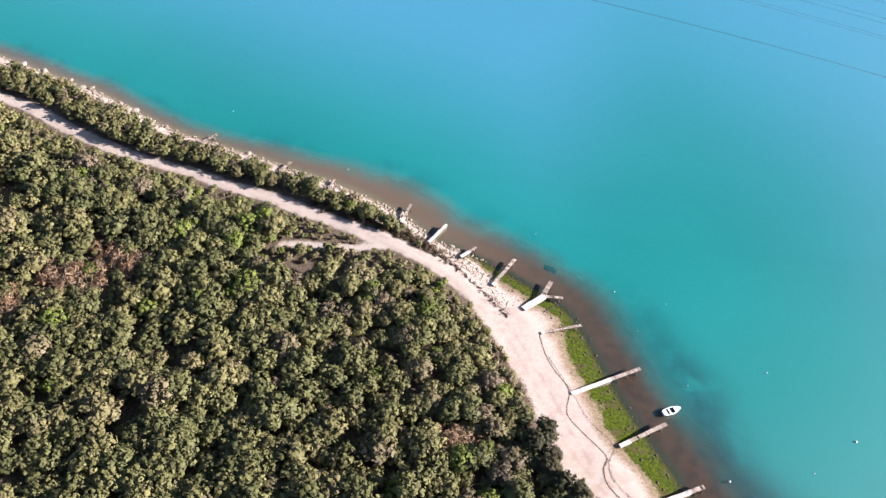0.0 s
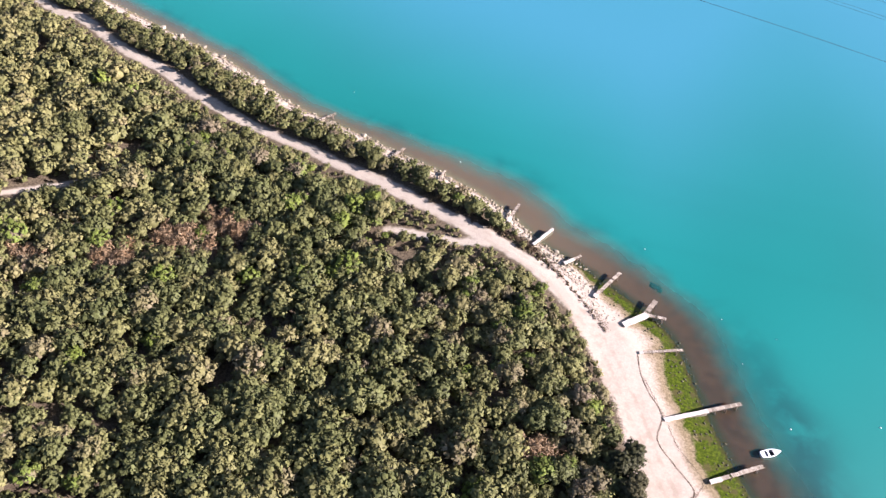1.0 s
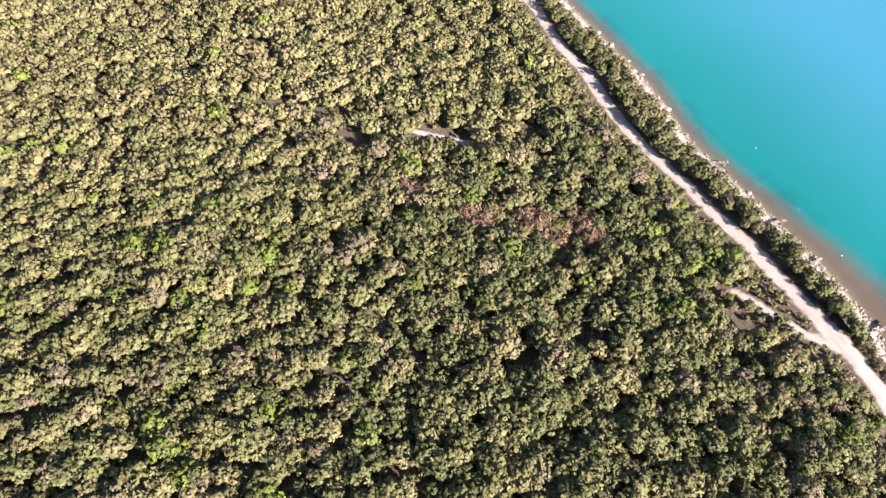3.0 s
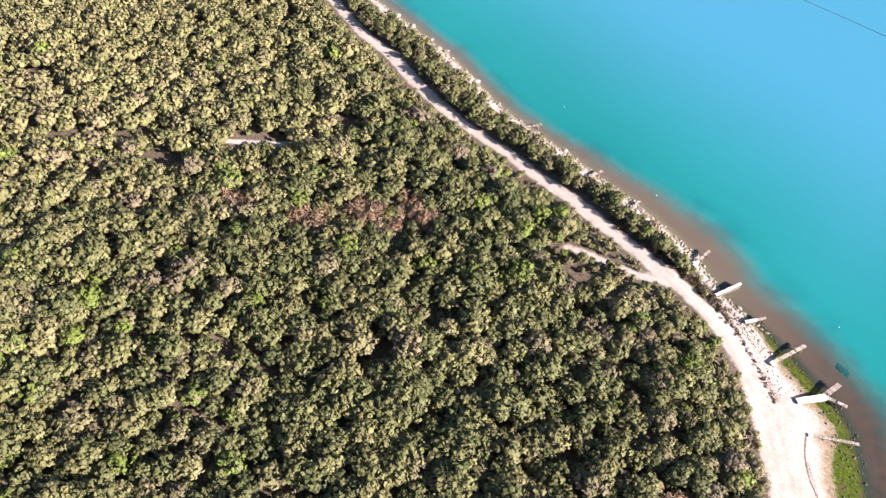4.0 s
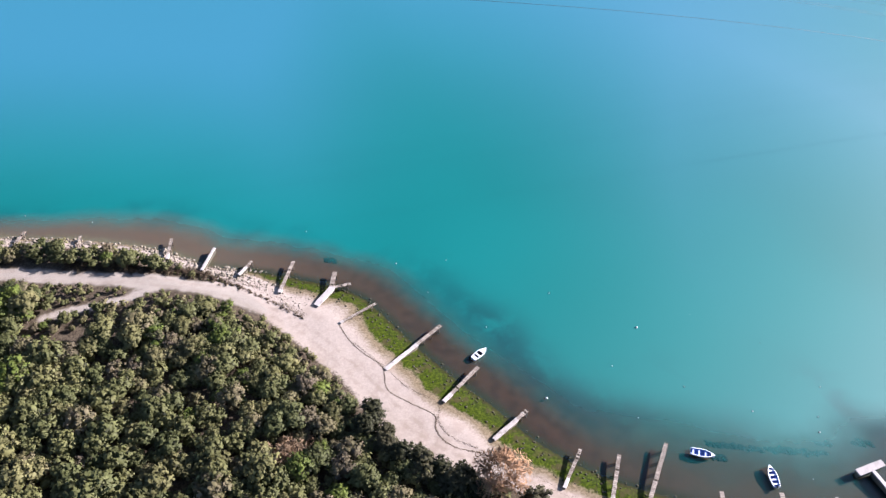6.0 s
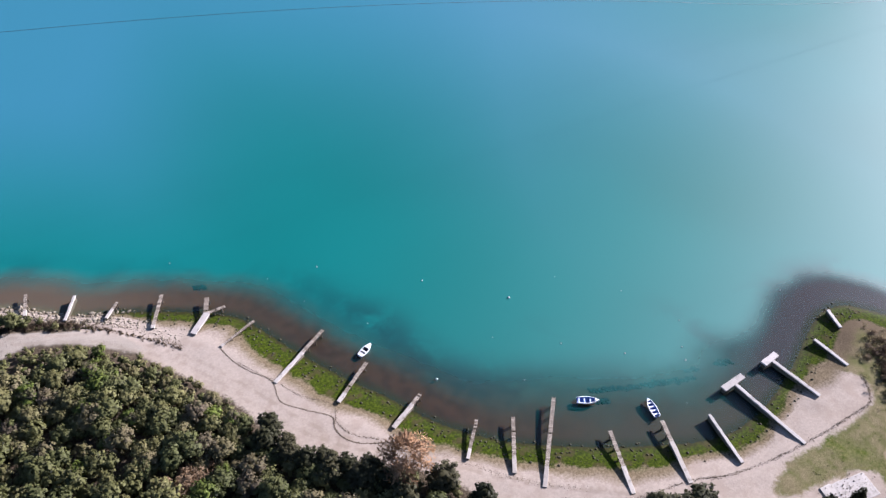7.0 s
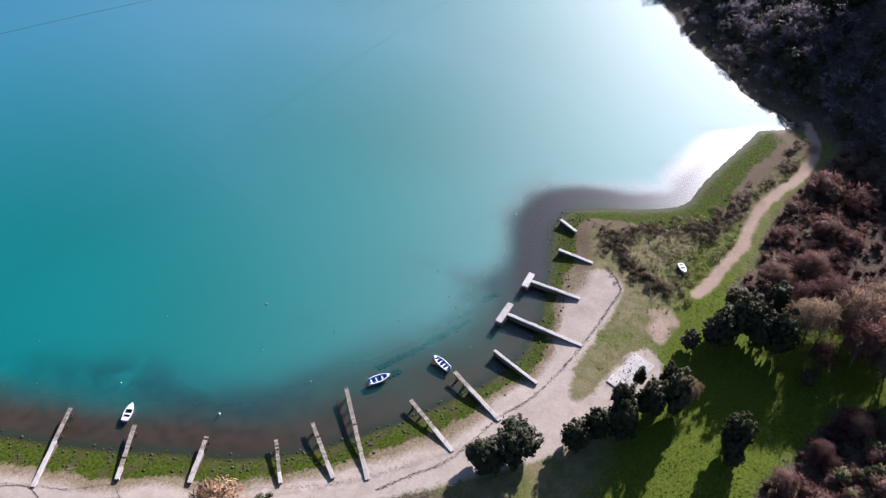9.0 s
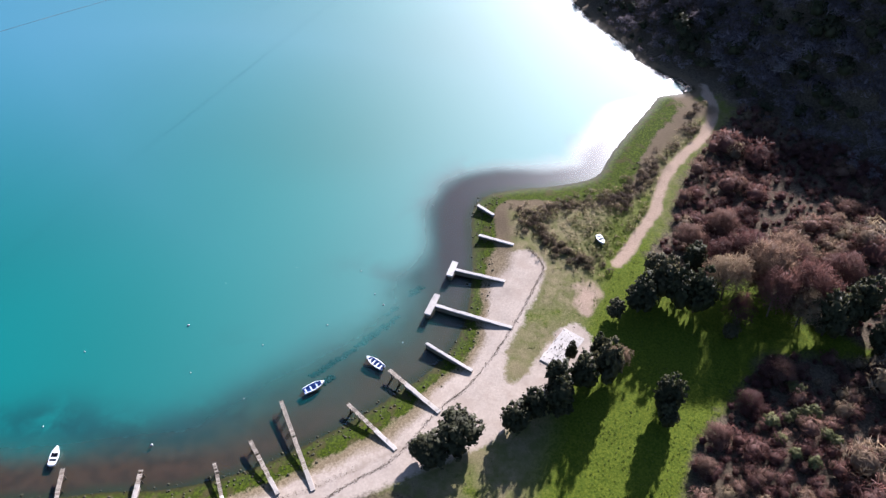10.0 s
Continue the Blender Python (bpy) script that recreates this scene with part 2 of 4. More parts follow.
    inland = g.ramp(g.math("ADD", spot.outputs[1], g.math("MULTIPLY", rag, 3.0)), 3.0, 9.0)
    inland = g.math("MAXIMUM", inland, g.math("MULTIPLY", g.ramp(spot.outputs[0], 104.0, 116.0), 0.5))
    dry = g.mix(g.ramp(mid, 0.35, 0.65), dry, (0.095, 0.096, 0.034))
    bare = g.math("MULTIPLY", g.ramp(g.math("ADD", broad, g.math("MULTIPLY", rag, 0.22)), 0.22, 0.45), inland)
    grass = g.mix(bare, turf, dry)
    col = g.mix(g.ramp(g.math("ADD", meadow, g.math("MULTIPLY", rag, 1.5)), -0.5, 0.8), litter, grass)
    sand = g.mix(g.ramp(fine, 0.25, 0.8), (0.285, 0.236, 0.19), (0.355, 0.302, 0.246))
    sand = g.mix(g.math("MULTIPLY", g.ramp(g.math("ADD", g.math("MULTIPLY", mid, 0.6), g.math("MULTIPLY", broad, 0.4)), 0.45, 0.62), 0.6), sand, (0.25, 0.2, 0.155))
    sand = g.mix(g.math("MULTIPLY", g.ramp(grit, 0.66, 0.78), 0.35), sand, (0.2, 0.165, 0.135))
    gravel = g.mix(g.ramp(grit, 0.25, 0.7), (0.21, 0.18, 0.145), (0.315, 0.278, 0.228))
    col = g.mix(g.ramp(g.math("ADD", beach, g.math("MULTIPLY", rag, 1.6)), -0.35, 0.7), col, sand)
    col = g.mix(g.ramp(g.math("ADD", road, g.math("MULTIPLY", rag, 1.1)), 0.55, -0.35), col, gravel)
    rut = g.math("MULTIPLY", g.ramp(g.math("ABSOLUTE", g.math("SUBTRACT", g.attr("rut"), 0.85)), 0.5, 0.15), g.ramp(mid, 0.35, 0.6))
    col = g.mix(g.math("MULTIPLY", rut, 0.45), col, (0.21, 0.17, 0.128))
    earth = g.mix(g.ramp(grit, 0.25, 0.7), (0.19, 0.136, 0.095), (0.31, 0.232, 0.17))
    col = g.mix(g.ramp(g.math("ADD", g.attr("dirt"), g.math("MULTIPLY", rag, 1.0)), 0.5, -0.4), col, earth)
    # the wet foreshore: damp sand, bright green weed, mud under the water
    edge = g.math("ADD", s, g.math("MULTIPLY", rag, 1.5))
    damp = g.mix(g.ramp(fine, 0.3, 0.7), (0.105, 0.08, 0.046), (0.185, 0.145, 0.09))
    damp = g.mix(g.math("MULTIPLY", g.ramp(spot.outputs[0], 92.0, 104.0), 0.8), damp, (0.078, 0.058, 0.036))
    wide = g.math("MULTIPLY", g.ramp(spot.outputs[0], 84.0, 96.0), 2.6)
    col = g.mix(g.ramp(edge, g.math("ADD", wide, g.math("MULTIPLY", algae, 1.6)), g.math("ADD", g.math("MULTIPLY", wide, 0.5), g.math("MULTIPLY", algae, 1.02))), col, damp)
    weed = g.mix(g.ramp(fine, 0.35, 0.72), (0.018, 0.028, 0.002), (0.056, 0.078, 0.004))
    weed = g.mix(g.math("MULTIPLY", g.ramp(mid, 0.5, 0.66), 0.75), weed, (0.052, 0.04, 0.018))
    weed = g.mix(g.math("MULTIPLY", g.ramp(grit, 0.6, 0.7), 0.6), weed, (0.02, 0.026, 0.009))
    band = g.math("MULTIPLY", g.ramp(edge, algae, g.math("SUBTRACT", algae, 1.0)), g.ramp(algae, 0.3, 1.6))
    col = g.mix(band, col, weed)
    mud = g.mix(g.ramp(mid, 0.3, 0.75), (0.036, 0.0145, 0.0065), (0.068, 0.0285, 0.0135))
    mud = g.mix(g.math("MULTIPLY", g.ramp(mid, 0.56, 0.7), 0.35), mud, (0.02, 0.016, 0.012))
    east = g.node("ShaderNodeSeparateXYZ", Vector=g.place()).outputs[0]
    mud = g.mix(g.math("MULTIPLY", g.ramp(east, 38.0, 60.0), 0.75), mud, (0.05, 0.04, 0.026))
    mud = g.mix(g.math("MULTIPLY", g.ramp(east, 76.0, 92.0), 0.85), mud, (0.046, 0.027, 0.034))
    mud = g.mix(g.math("MULTIPLY", g.ramp(east, 34.0, -6.0), 0.8), mud, (0.14, 0.088, 0.06))
    col = g.mix(g.math("MULTIPLY", g.ramp(edge, 0.9, -0.3), g.ramp(east, -14.0, 14.0)), col, (0.026, 0.023, 0.008))
    col = g.mix(g.ramp(edge, -0.2, -2.2), col, mud)
    rough = g.math("SUBTRACT", 0.95, g.math("MULTIPLY", g.ramp(edge, 2.5, 0.0), 0.35))
    bsdf = g.node("ShaderNodeBsdfPrincipled", Base_Color=col, Roughness=rough)
    bsdf.inputs["Specular IOR Level"].default_value = 0.08
    h = g.math("ADD", g.math("MULTIPLY", fine, 0.7), g.math("MULTIPLY", grit, 0.3))
    g.put(g.bump(h, g.math("ADD", 0.05, g.math("MULTIPLY", g.ramp(edge, -1.0, 1.5), g.math("SUBTRACT", 0.5, g.math("MULTIPLY", g.ramp(beach, -0.3, 0.8), 0.32)))), 0.18), bsdf.inputs["Normal"])
    return g.done(bsdf.outputs[0])


def water_material():
    g = Graph("water")
    deep, murk = g.attr("deep"), g.attr("murk")
    mid, long, rag = g.noise(0.12, 3), g.noise(0.012, 2), g.noise(0.3, 4, 0.6, warp=0.5)
    uneven = g.math("ADD", g.math("MULTIPLY", g.math("SUBTRACT", mid, 0.5), 0.3), g.math("MULTIPLY", g.math("SUBTRACT", rag, 0.5), 0.18))
    fac = g.ramp(g.math("ADD", deep, uneven), 0.0, 1.0)
    teal = g.mix(g.ramp(long, 0.35, 0.65), (0.0012, 0.108, 0.096), (0.0016, 0.124, 0.112))
    # bluer offshore: deeper water, plus sky reflection and haze put into its colour
    teal = g.mix(g.attr("open_water_sky"), teal, (0.026, 0.146, 0.2))
    # dark weed beds on the bottom, seen through the deeper water
    beds = g.math("MULTIPLY", g.ramp(g.noise(0.055, 3, 0.6, warp=0.6), 0.47, 0.62), g.ramp(deep, 1.55, 0.5))
    beds = g.math("MAXIMUM", g.math("MULTIPLY", beds, 0.4), g.math("MULTIPLY", murk, g.ramp(g.math("ADD", mid, g.math("MULTIPLY", rag, 0.5)), 0.4, 0.85)))
    teal = g.mix(beds, teal, (0.001, 0.034, 0.037))
    body = g.node("ShaderNodeBsdfDiffuse", Color=teal)
    clear = g.node("ShaderNodeBsdfTransparent", Color=(0.68, 0.76, 0.72))
    m = g.tree.nodes.new("ShaderNodeMixShader")
    g.put(g.math("ADD", 0.08, g.math("MULTIPLY", fac, 0.92)), m.inputs[0])
    g.tree.links.new(clear.outputs[0], m.inputs[1])
    g.tree.links.new(body.outputs[0], m.inputs[2])
    gloss = g.node("ShaderNodeBsdfGlossy", Color=(1.0, 1.0, 1.0), Roughness=g.math("ADD", g.math("ADD", 0.36, g.math("MULTIPLY", fac, 0.23)), g.math("MULTIPLY", g.attr("open_water_sky"), 0.085)))
    gloss.distribution = "BECKMANN"  # the wide, soft lobe of small waves
    fres = g.node("ShaderNodeFresnel", IOR=1.42)
    top = g.tree.nodes.new("ShaderNodeMixShader")
    g.tree.links.new(fres.outputs[0], top.inputs[0])
    g.tree.links.new(m.outputs[0], top.inputs[1])
    g.tree.links.new(gloss.outputs[0], top.inputs[2])
    return g.done(top.outputs[0])


M_GROUND, M_WATER = ground_material(), water_material()
M_LEAF_SET = [(0.0, (0.074, 0.084, 0.03)), (0.25, (0.106, 0.111, 0.04)), (0.5, (0.138, 0.137, 0.05)), (0.68, (0.154, 0.142, 0.058)), (0.78, (0.146, 0.123, 0.066)), (0.86, (0.135, 0.106, 0.072)), (0.92, (0.098, 0.128, 0.026)), (1.0, (0.118, 0.15, 0.026))]
# the same leaves lifted in colour: painted haze over the far wood
M_HAZE_SET = [(at, (c[0] * 1.24, c[1] * 1.19, c[2] * 1.25)) for at, c in M_LEAF_SET]
M_LEAF_HAZE = leaves("hazed_macchia_leaves", M_HAZE_SET, through=0.14)
M_LEAF, M_LEAF_OWN = leaves("macchia_leaves", M_LEAF_SET, through=0.14), leaves("tree_leaves", M_LEAF_SET, own=True, through=0.14)
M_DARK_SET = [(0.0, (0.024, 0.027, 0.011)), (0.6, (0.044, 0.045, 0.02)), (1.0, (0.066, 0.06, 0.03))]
M_DARK_OWN, M_DARK = leaves("evergreen_leaves", M_DARK_SET, own=True, through=0.1), leaves("backlit_hill_leaves", M_DARK_SET, through=0.1)
M_BARE_SET = [(0.0, (0.08, 0.032, 0.03)), (0.45, (0.15, 0.07, 0.058)), (0.75, (0.2, 0.12, 0.082)), (1.0, (0.26, 0.2, 0.12))]
M_BARE, M_BARE_OWN = leaves("bare_twigs", M_BARE_SET, through=0.3), leaves("bare_tree_twigs", M_BARE_SET, own=True, through=0.3)
# grey bark, its pale mauve lift being glare haze put into the colour
M_HAZED_TWIGS = leaves("hazed_twigs", [(0.0, (0.14, 0.112, 0.128)), (0.5, (0.22, 0.184, 0.205)), (1.0, (0.3, 0.262, 0.27))], through=0.25)
M_BROWN = leaves("brown_bush_twigs", [(0.0, (0.05, 0.034, 0.026)), (0.6, (0.1, 0.068, 0.046)), (1.0, (0.2, 0.15, 0.085))], through=0.2)
M_FERN = leaves("dead_bracken", [(0.0, (0.27, 0.165, 0.085)), (1.0, (0.36, 0.26, 0.16))], through=0.15)
M_DEAD = leaves("dead_leaves", [(0.0, (0.33, 0.19, 0.1)), (1.0, (0.45, 0.29, 0.17))], own=True, through=0.15)
M_BARK = solid("bark", (0.06, 0.045, 0.032), (0.16, 0.125, 0.09), 2.0, 0.95, 0.7)

# ---- ground and water ----
gx = spaced(-128, 166, 0.8, -330, 300, 3.5, 2900)
gy = spaced(-18, 184, 0.8, -130, 330, 3.5, 2900)
GX, GY = np.meshgrid(gx, gy)
FX, FY = GX.ravel(), GY.ravel()
GS = shore(FX, FY)
GZ = height(FX, FY, GS)
idx = np.arange(len(FX)).reshape(GX.shape)
quads = np.stack([idx[:-1, :-1], idx[:-1, 1:], idx[1:, 1:], idx[1:, :-1]], -1).reshape(-1, 4)
me = mesh_of("ground", np.stack([FX, FY, GZ], 1), quads, M_GROUND, True)
point_values(me, "shore", GS)
road = np.minimum(away(FX, FY, track_line) - 1.35 - 0.35 * step(FX, -40, -10) - 0.35 * ripple(FX, FY, 0.2) + 5.0 * step(FX, 2, 13), away(FX, FY, spur_line) - 0.8)
road = np.minimum(road, away(FX, FY, old_line) - 0.7)
road = np.minimum(road, away(FX, FY, east_line[east_line[:, 0] > 149]) - 0.9)
point_values(me, "dirt", np.clip(np.minimum(away(FX, FY, east_line) - 1.05, np.hypot((FX - 91) / 1.5, FY - 6.4) - 2.0 + 1.3 * ripple(FX, FY, 0.55, 3.0)), -3, 30))
point_values(me, "road", np.clip(road, -3, 30))
point_values(me, "rut", np.clip(away(FX, FY, track_line) + 0.25 * ripple(FX, FY, 0.3, 2.2), 0, 30))
bank = np.minimum(np.minimum(GS - 0.3, 2.7 - GS + 0.8 * ripple(FX, FY, 0.35, 5.0)), np.minimum(9 - FX, FX + 150))
point_values(me, "beach", np.clip(np.maximum(signed(FX, FY, beach_ring), bank), -30, 30))
lawn = np.minimum(np.minimum(FX - 44 - 0.1 * FY, 25 - 0.35 * (FX - 100)) * 0.2, -1.2 - 0.3 * signed(FX, FY, hill_ring, toe_line))
lawn = np.minimum(lawn, -0.5 * np.maximum(signed(FX, FY, SCRUB), signed(FX, FY, SCRUB_LOW)))
point_values(me, "meadow", np.clip(lawn, -3, 3))
algae = 4.2 - 1.3 * step(FX, 60, 70) + 1.2 * step(FX, 90, 98) + 2.2 * step(FX, 110, 118) - 4.6 * step(-FX, -15, 0) + 1.2 * ripple(FX, FY, 0.16, 4.0) + 0.5 * ripple(FX, FY, 0.5, 7.0)
algae *= 1 - step(FX, 150, 157)
point_values(me, "algae", np.maximum(algae, 0.02))
ground = tagged(new("ground", me), "sandy shore, forest floor and meadow around a sheltered cove", "ground", kind="structure")

keep = (GS[quads] < 2).any(1)
used, back = np.unique(quads[keep], return_inverse=True)
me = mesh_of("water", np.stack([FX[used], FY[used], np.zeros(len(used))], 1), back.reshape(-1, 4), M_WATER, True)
fade = 6.2 + 2.3 * step(FX, -50, 0) + 9.0 * step(FX, 40, 62) - 10.5 * step(FX, 84, 94) + 1.0 * step(FX, 112, 125) - 5.5 * step(FX, 146, 156)
near_shore = 3.4 - 1.0 * step(FX, 40, 60) + 2.4 * step(FX, 84, 94) - 2.2 * step(FX, 112, 125) - 2.5 * step(FX, 146, 156) - 3.0 * step(-FX, 0, 50)
point_values(me, "deep", np.clip((-GS[used] - near_shore[used]) / fade[used], -0.3, 2.2))
bed_line = curve([(33, 93), (36.5, 84), (41, 76), (42, 68), (44, 61), (50, 53), (58, 47.5), (66, 44)])
murk = 0.85 * np.exp(-((away(FX[used], FY[used], bed_line) / 5.0) ** 2)) * (0.5 + 0.5 * step(FX[used], 33, 42)) * (1 - 0.6 * step(FX[used], 52, 64))
murk = np.maximum(murk, 0.5 * np.exp(-(((FX[used] - 104) ** 2 + (FY[used] - 39) ** 2) / 9)))
point_values(me, "murk", murk)
# how far out the painted sky blue and the rougher waves set in
point_values(me, "open_water_sky", step(-GS[used], 2 + 23 * step(FX[used], 15, 60), 72 + 65 * step(FX[used], 15, 60)))
bay = new("water", me)
bay.visible_shadow = False  # daylight reaches the sea bed, as through a pane
tagged(bay, "calm turquoise bay water, clear over brown shallows", "water", kind="structure")

# ---- plants ----
def crown_arrays(rng, radius, tall, clumps, per_clump, leaf, sliver=0.0, low=0.35, lumps=False, knob=1.0):
    """Leaf cards on many small clumps over an uneven dome: verts (n, 3), faces (m, 4), a tone and an outward direction for each vertex."""
    verts, faces, tone, forms, turn, at0 = [], [], [], [], rng.uniform(0, 6.28), 0
    heart = np.array([0, 0, tall * (low + (1 - low) * 0.3)])
    for k in range(clumps):
        u = (k + 0.5) / clumps
        up = 1 - u * 1.15
        ring = math.sqrt(max(0.0, 1 - max(up, -0.1) ** 2))
        a = turn + k * 2.4 + rng.uniform(-0.45, 0.45)
        r = radius * rng.uniform(0.5, 0.95)
        c = np.array([math.cos(a) * ring * r, math.sin(a) * ring * r, tall * (low + (1 - low) * 0.5) + tall * (1 - low) * 0.5 * up * rng.uniform(0.65, 1.08)])
        cr = radius * rng.uniform(0.2, 0.42) * knob
        n = rng.normal(size=(per_clump, 3))
        n /= np.linalg.norm(n, axis=1, keepdims=True)
        n[:, 2] = np.where(n[:, 2] < -0.25, -n[:, 2], n[:, 2])
        at = c + n * cr * rng.uniform(0.72, 1.32, (per_clump, 1)) * np.array([1, 1, 0.95])
        face = n + rng.normal(size=n.shape) * 0.36
        face /= np.linalg.norm(face, axis=1, keepdims=True)
        side = np.cross(face, rng.normal(size=n.shape))
        side /= np.linalg.norm(side, axis=1, keepdims=True)
        other = np.cross(face, side)
        size = leaf * rng.uniform(0.6, 1.3, (per_clump, 1))
        if sliver:
            side = n + rng.normal(size=n.shape) * 0.6
            side /= np.linalg.norm(side, axis=1, keepdims=True)
            other = np.cross(side, rng.normal(size=n.shape))
            other /= np.linalg.norm(other, axis=1, keepdims=True)
            side, other = side * size * 1.8, other * size * sliver
        else:
            side, other = side * size, other * size * rng.uniform(0.5, 0.9, (per_clump, 1))
        v = np.stack([at - side, at + other * 0.8 - side * 0.1, at + side, at - other], 1).reshape(-1, 3)
        f = np.arange(len(v)).reshape(-1, 4)
        out = (c - heart) / (radius, radius, tall * (1 - low) * 0.5)
        out = out / (np.linalg.norm(out) + 1e-6) 
        form = np.repeat(n * 0.55 + out + rng.normal(size=n.shape) * 0.25, 4, axis=0)
        if lumps:
            form = np.vstack([form, LUMP_V * 0.55 + out])
            f = np.vstack([f, LUMP_F + len(v)])
            v = np.vstack([v, c + LUMP_V * cr * 0.7 * rng.uniform(0.6, 1.2, (len(LUMP_V), 1))])
        verts.append(v)
        faces.append(f + at0)
        forms.append(form / (np.linalg.norm(form, axis=1, keepdims=True) + 1e-6))
        tone.append(np.full(len(v), rng.uniform(-0.5, 0.5)))
        at0 += len(v)
    return np.concatenate(verts), np.concatenate(faces), np.concatenate(tone), np.concatenate(forms)


def ball(level):
    bm = bmesh.new()
    bmesh.ops.create_icosphere(bm, subdivisions=level, radius=1.0)
    v = np.array([b.co[:] for b in bm.verts])
    f = np.array([[q.index for q in t.verts] for t in bm.faces])
    bm.free()
    return v, np.column_stack([f, f[:, 2]])


LUMP_V, LUMP_F = ball(1)
LUMP_F = LUMP_F[LUMP_V[LUMP_F[:, :3]].mean(1)[:, 2] > -0.45]


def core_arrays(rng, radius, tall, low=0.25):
    """A lumpy heart that closes the crown, toned dark for the shade inside it."""
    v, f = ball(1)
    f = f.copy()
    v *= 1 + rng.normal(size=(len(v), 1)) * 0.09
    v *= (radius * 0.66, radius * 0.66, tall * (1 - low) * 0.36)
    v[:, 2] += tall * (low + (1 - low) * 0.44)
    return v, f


def trunk_mesh(name, rng, tall, thick, limbs=4, spread=1.0):
    bm = bmesh.new()

    def limb(a, b, r0, r1):
        a, b = Vector(a), Vector(b)
        made = bmesh.ops.create_cone(bm, cap_ends=True, segments=7, radius1=r0, radius2=r1, depth=(b - a).length)
        bmesh.ops.transform(bm, matrix=Matrix.Translation((a + b) / 2) @ (b - a).to_track_quat("Z", "Y").to_matrix().to_4x4(), verts=made["verts"])

    knee = (rng.uniform(-0.15, 0.15), rng.uniform(-0.15, 0.15), tall * 0.45)
    limb((0, 0, -0.3), knee, thick, thick * 0.75)
    for k in range(limbs):
        a = k * 6.283 / limbs + rng.uniform(-0.4, 0.4)
        limb(knee, (math.cos(a) * spread, math.sin(a) * spread, tall * rng.uniform(0.72, 0.9)), thick * 0.55, thick * 0.15)
    me = bpy.data.meshes.new(name)
    bm.to_mesh(me)
    bm.free()
    me.materials.append(M_BARK)
    return me


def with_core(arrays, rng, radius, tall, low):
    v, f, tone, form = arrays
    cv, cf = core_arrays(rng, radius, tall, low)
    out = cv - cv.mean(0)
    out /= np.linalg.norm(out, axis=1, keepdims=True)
    # -0.6 paints the crown's inner shade onto the heart
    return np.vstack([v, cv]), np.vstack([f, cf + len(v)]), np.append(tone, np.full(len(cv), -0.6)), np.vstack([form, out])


def crown_mesh(name, rng, material, radius, tall, clumps, per_clump, leaf, sliver=0.0, low=0.3, core=True, lumps=False):
    arrays = crown_arrays(rng, radius, tall, clumps, per_clump, leaf, sliver, low, lumps)
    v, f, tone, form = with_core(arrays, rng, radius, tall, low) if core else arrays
    me = mesh_of(name, v, f, material)
    point_vectors(me, "form", form)
    point_values(me, "clump", tone)
    return me


def scatter(name, label, category, material, kinds, spots):
    """Joined plants: spots are rows of x, y, z, scale, turn, tint; kinds are (verts, faces) pairs."""
    vs, fs, ts, cs, ns, at = [], [], [], [], [], 0
    rng = np.random.default_rng(5)
    for x, y, z, k, a, tint in spots:
        v, f, tone, form = kinds[rng.integers(len(kinds))]
        c, s_ = math.cos(a), math.sin(a)
        ns.append(np.column_stack([form[:, 0] * c - form[:, 1] * s_, form[:, 0] * s_ + form[:, 1] * c, form[:, 2]]))
        c, s_ = c * k, s_ * k
        vs.append(np.column_stack([v[:, 0] * c - v[:, 1] * s_ + x, v[:, 0] * s_ + v[:, 1] * c + y, v[:, 2] * k + z]))
        fs.append(f + at)
        ts.append(np.full(len(v), tint))
        cs.append(tone)
        at += len(v)
    me = mesh_of(name, np.concatenate(vs), np.concatenate(fs), material)
    point_values(me, "tint", np.concatenate(ts))
    point_values(me, "clump", np.concatenate(cs))
    point_vectors(me, "form", np.concatenate(ns))
    return tagged(new(name, me), label, category, kind="stuff")


def jittered(rng, x0, x1, y0, y1, gap):
    xs, ys = np.meshgrid(np.arange(x0, x1, gap), np.arange(y0, y1, gap * 0.87))
    xs = xs + (np.arange(len(xs)) % 2)[:, None] * gap * 0.5
    return (xs + rng.uniform(-0.36, 0.36, xs.shape) * gap).ravel(), (ys + rng.uniform(-0.36, 0.36, ys.shape) * gap).ravel()


rng = np.random.default_rng(11)
WOOD = np.array([(-262, 50), (-170, -60), (42, -60), (42, 8), (30, 28), (38, 34), (60, 24), (20, 110), (-20, 150), (-40, 262), (-130, 262), (-250, 140)])
wx, wy = jittered(rng, -262, 42, -60, 262, 2.95)
ok = inside(wx, wy, WOOD)
wx, wy = wx[ok], wy[ok]
ws = shore(wx, wy)
on_track = away(wx, wy, track_line) - 2.0
south = wy < np.interp(wx, track_line[:, 0], track_line[:, 1])
ok = (ws > 4.5) & (on_track > np.where(south, np.where(wx < -6, 2.3, 1.3), 1.2)) & (away(wx, wy, spur_line + (1.6, 0.4)) > 2.6) & (away(wx, wy, old_line) > 1.3) & (signed(wx, wy, beach_ring) < -0.9)
GLADES = [(-60, 100, 4.2), (-66.5, 95.5, 3.8), (-74, 87.5, 4.4), (-88, 84.5, 3.8), (1.4, 64.6, 3.1), (-99, 99.5, 4.6), (-94, 105, 3.4), (-127, 83, 4.6), (-56, 99.5, 2.8), (-87, 120, 3.2), (-109, 88.5, 3.8), (-46, 67.5, 2.8), (-81, 36.5, 2.4)]
for cx, cy, r in GLADES:
    ok &= np.hypot(wx - cx, (wy - cy) * 1.4) > r
ok &= rng.uniform(size=len(wx)) > 0.06
wx, wy, ws, on_track = wx[ok], wy[ok], ws[ok], on_track[ok]
